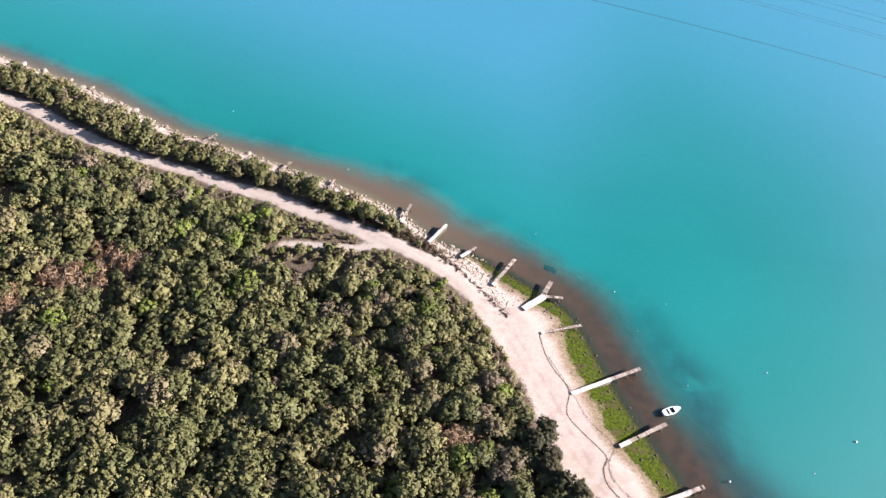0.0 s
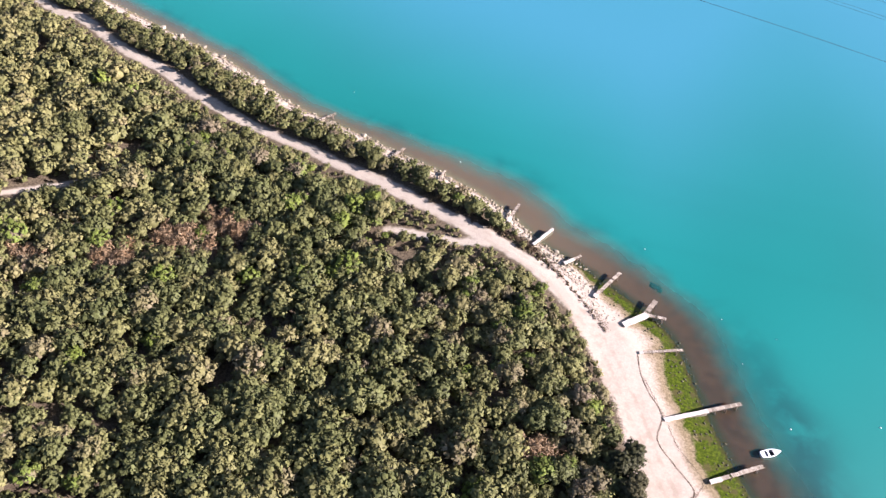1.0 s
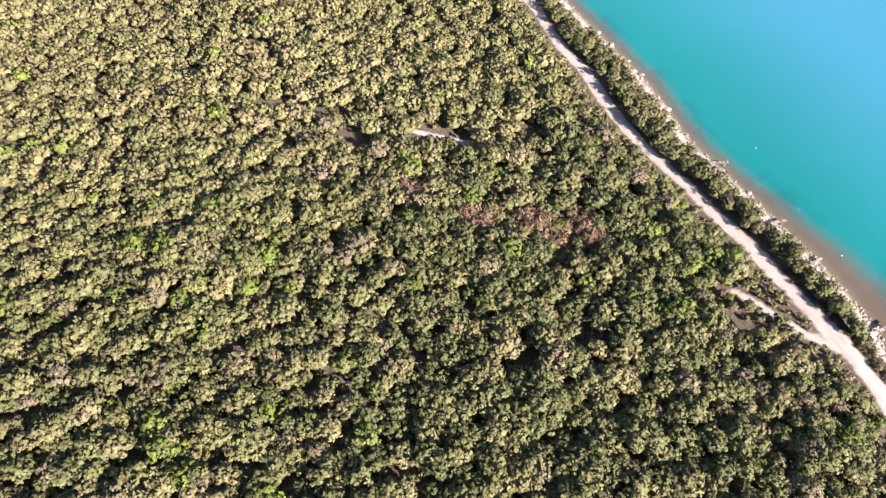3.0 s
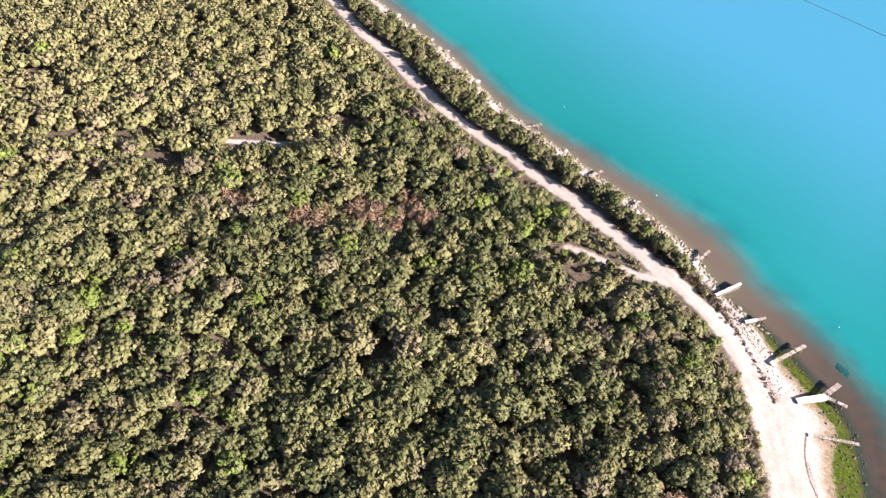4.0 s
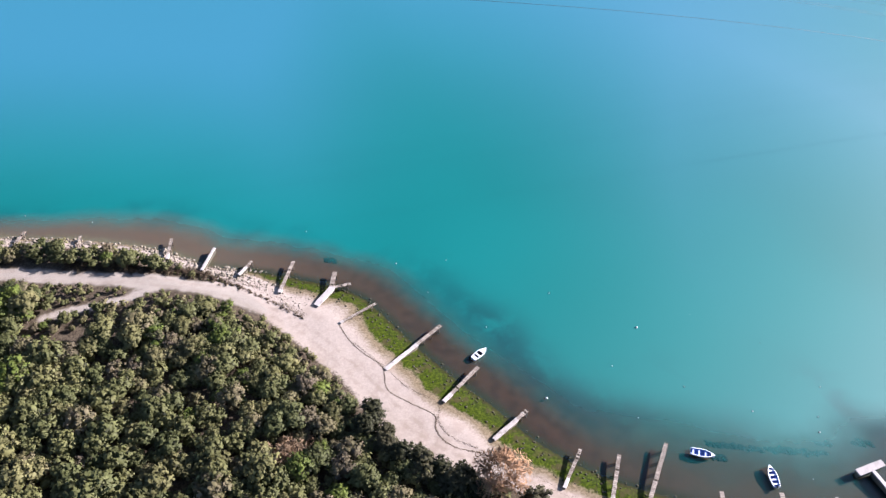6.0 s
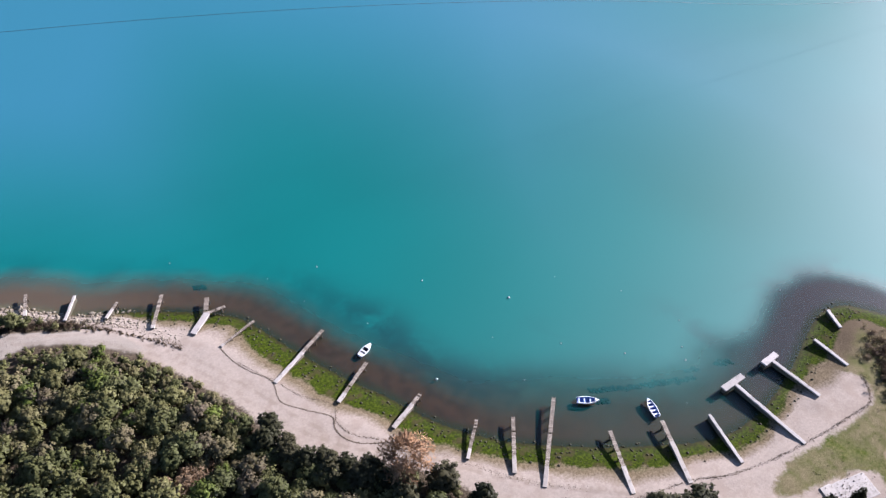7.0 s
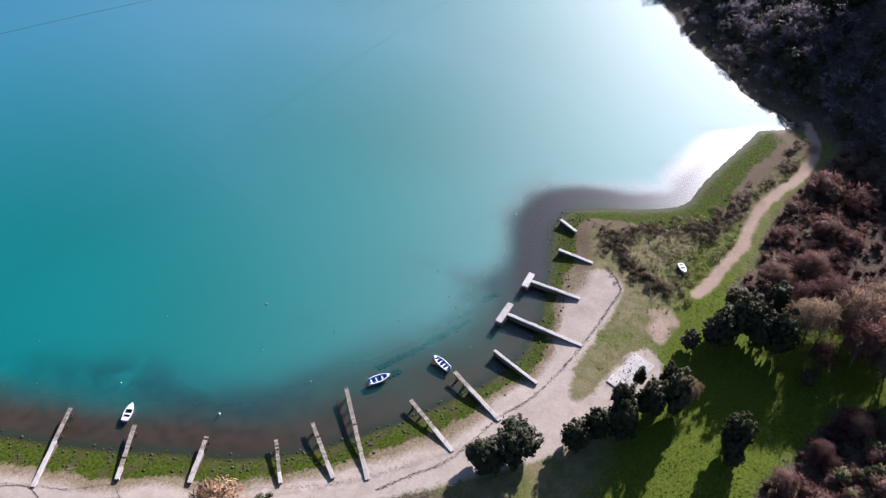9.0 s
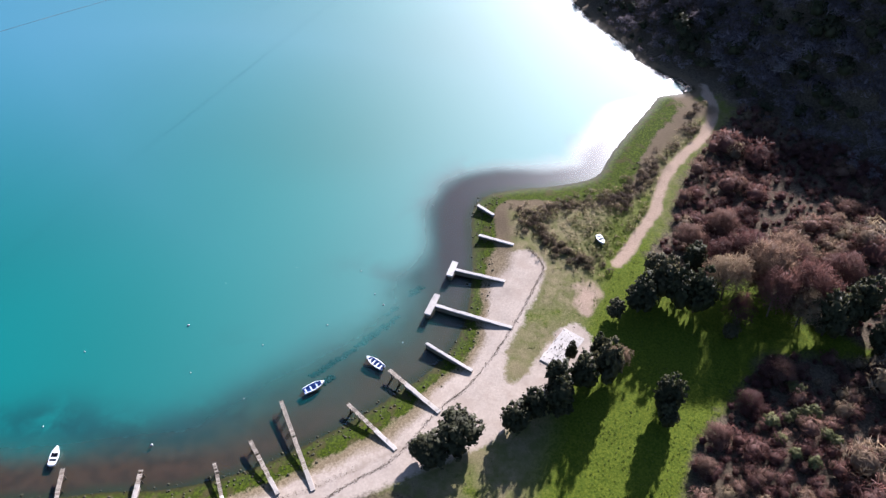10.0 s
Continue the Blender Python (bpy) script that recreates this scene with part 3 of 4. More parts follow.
wz = height(wx, wy, ws)
grown = (0.6 + 0.72 * rng.beta(1.5, 1.6, len(wx))) * (1 + 0.16 * ripple(wx, wy, 0.06, 3.0))
south = wy < np.interp(wx, track_line[:, 0], track_line[:, 1])
grown *= np.where(south, 0.6 + 0.4 * step(on_track, 2, 9), 0.62)
grown *= np.where(away(wx, wy, spur_line - (-1, 4.5)) < 4.2, 0.45, 1.0)
for cx, cy, _ in GLADES[:4] + GLADES[8:10]:
    grown *= np.where(np.hypot((wx - cx) * 0.8, wy - cy + 4.5) < 4.5, 0.8, 1.0)
tints = np.clip(rng.beta(1.3, 1.3, len(wx)) * 0.8 + 0.12 * ripple(wx, wy, 0.035, 8.0), 0, 0.88)
tints = np.where(rng.uniform(size=len(wx)) < 0.02 + 0.09 * step(np.hypot((wx + 80) / 1.4, wy - 38), 32, 8) + 0.05 * step(ripple(wx, wy, 0.09, 4.4), 0.2, 0.7), rng.uniform(0.91, 1.0, len(wx)), tints)
turns = rng.uniform(0, 6.283, len(wx))
single = np.argsort(np.where(wx > -75, np.abs(on_track - 2) + 0.12 * np.abs(wy - 80), 1e6))[:280]
near = np.ones(len(wx), bool)
near[single] = False


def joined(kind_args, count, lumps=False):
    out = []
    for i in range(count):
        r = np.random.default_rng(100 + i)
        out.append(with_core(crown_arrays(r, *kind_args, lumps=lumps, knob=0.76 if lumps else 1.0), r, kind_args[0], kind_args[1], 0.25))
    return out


full = joined((2.2, 4.2, 20, 15, 0.25), 9, True)
light = joined((2.2, 4.1, 13, 8, 0.33), 7, True)
plain = joined((2.8, 4.8, 6, 3, 0.6), 5, True)
# tints turn lighter westward, haze put into the colour as well
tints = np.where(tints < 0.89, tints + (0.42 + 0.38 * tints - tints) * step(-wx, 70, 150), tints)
rows = np.stack([wx, wy, wz - 0.3, grown, turns, tints], 1)
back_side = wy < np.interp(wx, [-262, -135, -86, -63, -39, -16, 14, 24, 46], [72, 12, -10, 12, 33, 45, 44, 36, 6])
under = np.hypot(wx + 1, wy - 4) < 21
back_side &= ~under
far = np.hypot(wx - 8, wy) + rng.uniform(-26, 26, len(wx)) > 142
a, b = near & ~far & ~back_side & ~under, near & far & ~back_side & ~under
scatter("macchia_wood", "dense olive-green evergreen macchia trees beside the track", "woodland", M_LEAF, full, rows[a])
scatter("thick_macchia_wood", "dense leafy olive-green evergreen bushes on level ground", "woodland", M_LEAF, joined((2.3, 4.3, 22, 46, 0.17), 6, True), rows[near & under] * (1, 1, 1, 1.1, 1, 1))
scatter("far_macchia_wood", "dense olive evergreen woodland further up the slope, haze painted into its leaves", "woodland", M_LEAF_HAZE, light, rows[b])
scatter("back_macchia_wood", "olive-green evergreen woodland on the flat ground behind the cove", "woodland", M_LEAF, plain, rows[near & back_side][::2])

kinds = []
for i in range(6):
    r = np.random.default_rng(200 + i)
    kinds.append((crown_mesh("crown", r, M_LEAF_OWN, 2.2, 4.3, 20, 22, 0.22, lumps=True), trunk_mesh("trunk", r, 4.2, 0.13)))
for i in single:
    crown, trunk = kinds[i % 6]
    tree = empty("holm_oak", pose(wx[i], wy[i], wz[i] - 0.3, 0, 0, math.degrees(turns[i])) @ Matrix.Scale(grown[i], 4), "low olive-green evergreen oak beside the pale track", "tree", "trees along the track")
    shared("crown", crown, tree, Matrix())
    shared("trunk", trunk, tree, Matrix())

# undergrowth that closes the gaps between the trees
ux, uy = jittered(rng, -135, 25, 0, 150, 2.3)
ok = inside(ux, uy, WOOD) & (uy > np.interp(ux, [-135, -86, -63, -39, -16, 14, 24], [14, -6, 16, 37, 49, 48, 40])) & (uy < np.interp(ux, track_line[:, 0], track_line[:, 1]))
ok &= (away(ux, uy, track_line) > 6) & (away(ux, uy, old_line) > 1.6) & (away(ux, uy, spur_line - (-1, 3.5)) > 4.5) & (signed(ux, uy, beach_ring) < -2.0) & (rng.uniform(size=len(ux)) > 0.25)
for cx, cy, rad in GLADES:
    ok &= np.hypot(ux - cx, (uy - cy) * 1.4) > rad * 0.9
ux, uy = ux[ok], uy[ok]
under_rows = np.stack([ux, uy, height(ux, uy) - 0.2, rng.uniform(0.3, 0.62, len(ux)), rng.uniform(0, 6.28, len(ux)), rng.uniform(0.05, 0.88, len(ux))], 1)
scatter("undergrowth", "low olive and brown bushes filling gaps in the macchia", "bushes", M_LEAF, plain, under_rows * (1, 1, 1, 0.85, 1, 1))

# low thicket between the track and the shore
tx, ty = jittered(rng, -200, 14, 88, 230, 1.75)
ts = shore(tx, ty)
ok = (ty > np.interp(tx, track_line[:, 0], track_line[:, 1])) & (ts > 2.6 + 2.6 * rng.uniform(size=len(tx))) & (away(tx, ty, track_line) > 2.0 + 0.7 * step(tx, -40, -15)) & (rng.uniform(size=len(tx)) > 0.25) & (signed(tx, ty, beach_ring) < -0.5)
tx, ty, ts = tx[ok], ty[ok], ts[ok]
big = (0.44 + 0.44 * rng.beta(1.6, 2, len(tx))) * (1 - 0.5 * step(tx, -22, 0))
thicket = np.stack([tx, ty, height(tx, ty, ts) - 0.2, big, rng.uniform(0, 6.28, len(tx)), np.clip(rng.beta(2, 2, len(tx)) * 0.85, 0, 0.88)], 1)
for x, y in curve([(-9, 111), (-4, 108), (0, 105)], 5):
    for _ in range(6):
        px, py = x + rng.normal() * 0.45, y + rng.normal() * 0.4
        thicket = np.vstack([thicket, [px, py, float(height(px, py)) - 0.15, rng.uniform(0.05, 0.13), rng.uniform(0, 6.28), rng.uniform(0.5, 0.88)]])
scatter("shore_thicket", "dark olive bushes between the track and the rocky shore", "bushes", M_LEAF, light, thicket)

# knee-high growth on the verges of the track
vx, vy = jittered(rng, -170, 18, 62, 212, 1.25)
vd = away(vx, vy, track_line)
ok = (vy < np.interp(vx, track_line[:, 0], track_line[:, 1])) & (vd > 2.4) & (vd < 11) & (signed(vx, vy, beach_ring) < -0.2) & (away(vx, vy, spur_line) > 1.0) & (rng.uniform(size=len(vx)) > 0.3)
vx, vy, vd = vx[ok], vy[ok], vd[ok]
verge = np.stack([vx, vy, height(vx, vy) - 0.1, rng.uniform(0.14, 0.32, len(vx)) * (0.7 + 0.15 * np.minimum(vd, 6)), rng.uniform(0, 6.28, len(vx)), rng.uniform(0.15, 0.88, len(vx))], 1)
scatter("verge_bushes", "low olive and brown bushes on the verge of the track", "bushes", M_LEAF, joined((2.15, 4.2, 8, 10, 0.5), 4), verge)

# ---- evergreen trees of the cove ----
EVERGREENS = [(53.6, 20.6, 3.6, 6.2), (57.4, 18.2, 4.2, 6.8), (62.6, 10.8, 2.6, 6.2), (65.2, 8.8, 2.6, 7.0), (70.2, 6.2, 2.8, 8.6), (72.6, 3.4, 2.7, 8.8), (75.0, 0.0, 2.9, 10), (72.4, -9.3, 2.5, 9.2), (70.2, -9.8, 2.0, 6.2), (67.4, 5.4, 2.8, 8.2),
              (72.4, 7.6, 1.4, 5.4), (77.0, 6.0, 1.1, 5.2), (78.6, 2.2, 1.6, 6.5), (91, -2.5, 3.4, 8), (94.5, -5.5, 3.2, 10), (92.8, -11, 3.2, 11), (97.5, -3.5, 2.5, 7), (95, -31, 3.7, 10),
              (99.5, -36, 3.2, 11), (94, -39.5, 2.9, 8), (89.5, -17, 1.5, 4.5), (103, -9.5, 2.6, 6), (87.8, 1.0, 1.9, 4.6), (93, -8, 3.0, 10), (97.4, -33.6, 3.0, 10), (23.6, 49.6, 2.8, 5.5), (31.8, 43.2, 3.0, 5.6), (34.8, 37.2, 2.5, 5.4), (26.0, 44.0, 2.8, 6.2), (19.6, 56.6, 2.3, 4.4), (21.9, 53.4, 2.4, 4.6), (24.6, 51.2, 2.3, 4.6), (16.0, 66.6, 2.4, 4.6), (16.6, 62.4, 2.1, 4.2), (14.2, 64.4, 2.6, 5.0), (15.6, 60.4, 2.6, 5.0), (17.4, 57.6, 2.6, 5.2), (19.4, 54.0, 2.7, 5.2), (22.4, 50.6, 2.7, 5.4), (25.2, 47.6, 2.6, 5.4)]
green = []
for i in range(6):
    r = np.random.default_rng(300 + i)
    vs, fs, ts, ns, at = [], [], [], [], 0
    for k in range(7):
        a, d = k * 2.4 + r.uniform(-0.5, 0.5), (0.0 if k == 0 else r.uniform(0.26, 0.52))
        wide, tall = (0.7, 2.25) if k == 0 else (r.uniform(0.42, 0.6), r.uniform(1.1, 2.05))
        v, f, tone, form = with_core(crown_arrays(r, wide, tall, 20, 11, 0.075, low=0.1, lumps=True, knob=0.72), r, wide, tall, 0.1)
        ns.append(form)
        vs.append(v + (math.cos(a) * d, math.sin(a) * d, 0))
        fs.append(f + at)
        ts.append(tone)
        at += len(v)
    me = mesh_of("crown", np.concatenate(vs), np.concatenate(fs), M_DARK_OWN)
    point_values(me, "clump", np.concatenate(ts))
    point_vectors(me, "form", np.concatenate(ns))
    green.append((me, trunk_mesh("trunk", r, 1.7, 0.05, 5, 0.5)))
for i, (x, y, r, tall) in enumerate(EVERGREENS):
    crown, trunk = green[i % 6]
    m = pose(x, y, float(height(x, y)) - 0.1, 0, 0, i * 77) @ Matrix.Diagonal((r, r, tall / 2.2, 1))
    tree = empty("evergreen_oak", m, "dark green holm oak casting a long shadow on the grass" if y < 12 else "dark olive holm oak where the wood meets the sand" if y > 35 else "dark green round-crowned holm oak at the edge of the beach", "tree", "evergreen trees of the cove")
    shared("crown", crown, tree, Matrix())
    shared("trunk", trunk, tree, Matrix())

# bare and dead trees
BARE = [(97, -15, 3.6, 9.5), (101, -21, 4.4, 10), (96, -22.5, 3.6, 9.5), (99, -27.5, 4.0, 10), (104.5, -17.5, 3.6, 8), (95.2, -27, 3.0, 8), (107.5, -24, 3.8, 7.5), (92, -17.5, 2.2, 7), (101.6, -19, 3.6, 7), (104, -14, 3.0, 6), (78.2, -1.2, 1.8, 4.2), (105, -25, 3.6, 7), (107, -33, 3.4, 6.5), (108, -8, 2.6, 4.5), (113, -13, 2.8, 5), (70, -17, 1.7, 2.8), (77, -21, 1.9, 3.2), (64, -16, 1.5, 2.6), (84, -25, 2.2, 3.6)]
bare = []
for i in range(4):
    r = np.random.default_rng(330 + i)
    bare.append((crown_mesh("bare_crown", r, M_BARE_OWN, 1.0, 2.0, 34, 110, 0.07, sliver=0.17, low=0.08, core=False), trunk_mesh("trunk", r, 1.7, 0.045, 6, 0.6)))
for i, (x, y, r, tall) in enumerate(BARE):
    twigs, trunk = bare[i % 4]
    tree = empty("bare_tree", pose(x, y, float(height(x, y)) - 0.1, 0, 0, i * 61) @ Matrix.Diagonal((r, r, tall / 2, 1)), "leafless reddish-brown winter tree in the scrub", "tree", "bare trees")
    shared("bare_crown", twigs, tree, Matrix())
    shared("trunk", trunk, tree, Matrix())
r = np.random.default_rng(350)
tree = empty("dead_tree", pose(28.6, 47.6, float(height(28.6, 47.6))), "dead tree with copper-brown leaves above the beach", "tree")
shared("crown", crown_mesh("crown", r, M_DEAD, 3.9, 7.8, 36, 64, 0.27, sliver=0.36, low=0.15, core=False), tree, Matrix())
shared("trunk", trunk_mesh("trunk", r, 6.0, 0.16, 6, 1.9), tree, Matrix())

# ---- brown scrub, the shaded hill wood, low bushes, bracken, grass ----
def bush_kinds(args, seed, count=6, core=True):
    out = []
    for i in range(count):
        r = np.random.default_rng(seed + i)
        arrays = crown_arrays(r, *args)
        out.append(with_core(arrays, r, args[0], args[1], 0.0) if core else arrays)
    return out


sx, sy = jittered(rng, 50, 158, -62, 2, 1.7)
ok = (inside(sx, sy, SCRUB) | inside(sx, sy, SCRUB_LOW)) & (away(sx, sy, east_line) > 1.7) & (rng.uniform(size=len(sx)) > 0.08)
sx, sy = sx[ok], sy[ok]
k = (0.3 + 0.95 * rng.beta(1.1, 2.4, len(sx))) * (1 + 0.35 * ripple(sx, sy, 0.15, 6.0))
k = np.where(rng.uniform(size=len(sx)) < 0.09, k * 1.9, k)
scrub = np.stack([sx, sy, height(sx, sy) - 0.15, k, rng.uniform(0, 6.28, len(sx)), np.clip(0.42 + 0.3 * ripple(sx, sy, 0.12, 1.0) + rng.normal(size=len(sx)) * 0.22, 0, 1)], 1)
scatter("winter_scrub", "leafless reddish-brown winter scrub on the flat ground", "scrub", M_BARE, bush_kinds((1.5, 2.1, 12, 22, 0.19, 0.2, 0.0), 400, 8), scrub)

hx, hy = jittered(rng, 118, 232, -90, 100, 2.7)
he = signed(hx, hy, hill_ring, toe_line)
ok = (he > -3.5) & (he < 75) & (shore(hx, hy) > 1.3) & (away(hx, hy, east_line) > 3.6) & (rng.uniform(size=len(hx)) > 0.03)
hx, hy, he = hx[ok], hy[ok], he[ok]
hill_size = rng.uniform(0.6, 1.2, len(hx)) * (0.42 + 0.58 * step(he, -2, 9)) * (1 + 0.2 * ripple(hx, hy, 0.13, 2.0))
hill_rows = np.stack([hx, hy, height(hx, hy) - 0.4, hill_size, rng.uniform(0, 6.28, len(hx)), np.clip(0.45 + 0.3 * ripple(hx, hy, 0.09, 5.0) + 0.25 * rng.normal(size=len(hx)), 0, 1)], 1)
leafless = rng.uniform(size=len(hx)) < 0.72 + 0.3 * ripple(hx, hy, 0.07, 9.0)
# dark evergreens; the hill's backlit darkness is put into their leaf colour too
scatter("hill_wood", "dark evergreen wood on the hillside, backlit shade also in its leaf colour", "woodland", M_DARK, joined((2.2, 5.2, 13, 9, 0.3), 5, True), hill_rows[~leafless])
scatter("bare_hill_wood", "leafless grey trees on the shaded hillside, mauve glare haze painted in", "woodland", M_HAZED_TWIGS, bush_kinds((2.3, 5.0, 13, 15, 0.34, 0.2, 0.2), 420, 5, False), hill_rows[leafless])

brush = []
for points, wide, count in (([(107, 21.5), (105.5, 19.5), (103.5, 17), (101, 15)], 1.2, 84), ([(101, 15), (99, 11.5), (98, 8.5), (98.6, 5.7)], 1.0, 60), ([(107, 20), (111, 16), (114.3, 12.6), (117, 8)], 0.8, 60), ([(114.5, 5.5), (118, 5), (122, 3.4), (127, 2.2)], 1.3, 110), ([(127, 2), (133, 0), (138.5, -3.2), (148, -4.2), (153, -4.5)], 0.8, 80)):
    line = curve(points, 6)
    for _ in range(count):
        px, py = line[rng.integers(len(line))] + rng.normal(size=2) * wide
        if away(np.array([px]), np.array([py]), east_line)[0] > 1.5:
            brush.append((px, py, float(height(px, py)) - 0.1, rng.uniform(0.16, 0.62) ** 1.2, rng.uniform(0, 6.28), rng.uniform(0.1, 1.0)))
line = curve([(-25, 118.3), (-17.3, 114.7), (-10.3, 111.4), (-5, 109.5), (-1, 106.2), (2.1, 103.1), (4.9, 99.4), (8.1, 95.3), (11.2, 91)], 6)
for _ in range(400):
    px, py = line[rng.integers(len(line))]
    px, py = np.array([px, py]) + rng.normal(size=2) * (0.55 if px < 2 else 0.25)
    brush.append((px, py, float(height(px, py)) - 0.05, rng.uniform(0.18, 0.4) * (1 - 0.6 * step(px, -4, 4)), rng.uniform(0, 6.28), rng.uniform(0.4, 1.0)))
scatter("brown_bushes", "low brown bushes along the track and the point", "bushes", M_BROWN, bush_kinds((1.5, 1.5, 11, 20, 0.2, 0.26, 0.0), 440, 6, False), brush)

straw = []
for points, wide, count in (([(107, 21.5), (103.5, 17), (100, 12), (98.6, 5.7)], 1.8, 150), ([(106, 19), (111, 15), (115, 9), (121, 5)], 1.6, 130), ([(101, 3.5), (108, 2.6), (116, 1.2), (124, 1.0), (134, -1.5), (146, -5.5)], 0.7, 120), ([(103, 9), (107, 6), (110, 9), (106, 11)], 2.4, 70)):
    line = curve(points, 6)
    for _ in range(count):
        px, py = line[rng.integers(len(line))] + rng.normal(size=2) * wide
        if away(np.array([px]), np.array([py]), east_line)[0] > 1.1:
            straw.append((px, py, float(height(px, py)) - 0.03, rng.uniform(0.3, 0.85), rng.uniform(0, 6.28), rng.uniform(0, 1)))
M_STRAW = leaves("dry_grass", [(0.0, (0.11, 0.1, 0.035)), (0.5, (0.2, 0.165, 0.075)), (1.0, (0.3, 0.24, 0.13))], through=0.2)
scatter("dry_tussocks", "straw-coloured dry grass tussocks among the brown bushes", "grass", M_STRAW, bush_kinds((0.8, 0.7, 6, 9, 0.14, 0.3, 0.0), 450, 4, False), straw)

# a few olive bushes in the lower scrub
olive = [(x + rng.normal() * 0.8, y + rng.normal() * 0.8, float(height(x, y)) - 0.1, rng.uniform(0.35, 0.6), rng.uniform(0, 6.28), rng.uniform(0.3, 0.66)) for x, y in ((75.7, -26.3), (79.3, -29.9), (77.2, -20.6), (74.5, -32.5), (70.2, -29.1), (78, -27), (72, -25.5), (82, -27.5)) for _ in range(2)]
scatter("olive_bushes", "small olive-green bushes among the leafless scrub", "bushes", M_LEAF, full, olive)

fern = []
for cx, cy, rad in GLADES[:5] + GLADES[8:9]:
    for _ in range(46):
        px, py = cx + rng.normal() * rad * 0.55, cy + rng.normal() * rad * 0.45
        fern.append((px, py, float(height(px, py)) + 0.1, rng.uniform(0.8, 1.7), rng.uniform(0, 6.28), rng.uniform(0, 1)))
scatter("dead_bracken", "rust-brown dead bracken in clearings of the wood", "bracken", M_FERN, bush_kinds((0.9, 1.6, 8, 14, 0.16, 0.3, 0.0), 460, 4, False), fern)

M_GRASS = leaves("grass_blades", [(0.0, (0.05, 0.08, 0.008)), (0.6, (0.085, 0.105, 0.016)), (1.0, (0.15, 0.135, 0.05))], through=0.35)
qx, qy = rng.uniform(48, 118, 3500), np.minimum(rng.uniform(-24, 18, 3500), rng.uniform(-24, 20, 3500))
qs = shore(qx, qy)
ok = (qs > 7) & (signed(qx, qy, beach_ring) < -0.4) & (away(qx, qy, east_line) > 1.8) & ~inside(qx, qy, SCRUB) & ~inside(qx, qy, SCRUB_LOW)
qx, qy, qs = qx[ok], qy[ok], qs[ok]
qx, qy = np.append(qx, rng.normal(106, 4.5, 1500)), np.append(qy, rng.normal(7.5, 3.6, 1500))
ok = (away(qx, qy, east_line) > 1.6) & (shore(qx, qy) > 6)
qx, qy = qx[ok], qy[ok]
qs = shore(qx, qy)
tuft = np.stack([qx, qy, height(qx, qy, qs) - 0.03, rng.uniform(0.2, 0.5, len(qx)), rng.uniform(0, 6.28, len(qx)), np.clip(0.4 + 0.5 * ripple(qx, qy, 0.25, 3.0), 0, 1)], 1)
scatter("meadow_grass", "tussocky green meadow grass behind the beach", "grass", M_GRASS, bush_kinds((0.3, 0.2, 3, 8, 0.1, 0.4, 0.0), 480, 4, False), tuft)

# ---- jetties ----
M_PLANK = solid("weathered_wood", (0.17, 0.138, 0.106), (0.36, 0.31, 0.25), 2.2, 0.9, 0.5, stain=(0.0858, 0.0693, 0.0528))
M_POST = solid("wet_wood", (0.05, 0.04, 0.03), (0.15, 0.12, 0.09), 2.0, 0.7, 0.6)
M_CONCRETE = solid("pale_concrete", (0.29, 0.258, 0.222), (0.42, 0.385, 0.34), 1.1, 0.9, 0.5, stain=(0.16, 0.138, 0.112))
M_WHITE_CONCRETE = solid("white_concrete", (0.34, 0.312, 0.28), (0.45, 0.42, 0.385), 0.9, 0.85, 0.35, stain=(0.2, 0.184, 0.164))
M_STONE = solid("pale_limestone", (0.15, 0.128, 0.094), (0.27, 0.235, 0.18), 1.6, 0.95, 0.8, stain=(0.16, 0.135, 0.09))
M_DARK_STONE = solid("weedy_stone", (0.016, 0.016, 0.009), (0.05, 0.046, 0.026), 1.6, 0.7, 0.8)
# jetty walls, coloured darker than the slabs they carry
M_DARK_WALL = solid("dark_wall", (0.05, 0.045, 0.03), (0.13, 0.115, 0.085), 1.4, 0.9, 0.6)
DECK = 1.12


def block(size, cut=0.03, wobble=0.0, seed=0, bm=None, at=(0, 0, 0)):
    """A bevelled block, its long sides a little uneven."""
    own = bmesh.new()
    bmesh.ops.create_cube(own, size=1.0)
    bmesh.ops.scale(own, vec=size, verts=own.verts)
    if wobble:
        long_edges = [e for e in own.edges if abs(e.verts[0].co.x - e.verts[1].co.x) > size[0] * 0.5]
        bmesh.ops.subdivide_edges(own, edges=long_edges, cuts=max(2, int(size[0] / 0.8)), use_grid_fill=True)
        r = random.Random(seed)
        for v in own.verts:
            v.co += Vector((0, r.uniform(-wobble, wobble), r.uniform(-wobble, wobble) * 0.5))
    bmesh.ops.bevel(own, geom=[e for e in own.edges if e.calc_face_angle(0) > 1.0], offset=cut, segments=1, affect="EDGES")
    bmesh.ops.translate(own, vec=at, verts=own.verts)
    return own


def along(a, b, z):
    a, b = Vector((*a, z)), Vector((*b, z))
    d = b - a
    return Matrix.Translation((a + b) / 2) @ Matrix.Rotation(math.atan2(d.y, d.x), 4, "Z"), d.length


def concrete_run(thing, origin, a, b, width, material, seed, name="slab", thick=0.24):
    m, length = along(a, b, DECK - thick / 2)
    m = Matrix.Translation((-origin[0], -origin[1], 0)) @ m
    slab = part(name, block((length, width, thick), 0.035, 0.035, seed), material, thing)
    slab.matrix_local = m
    wall = part("support_wall", block((length - 0.1, width * 0.6, 1.6), 0.03, 0.03, seed + 3), M_DARK_WALL, thing, "dark wall under the slab")
    wall.matrix_local = m @ Matrix.Translation((0, 0, -thick / 2 - 0.795))


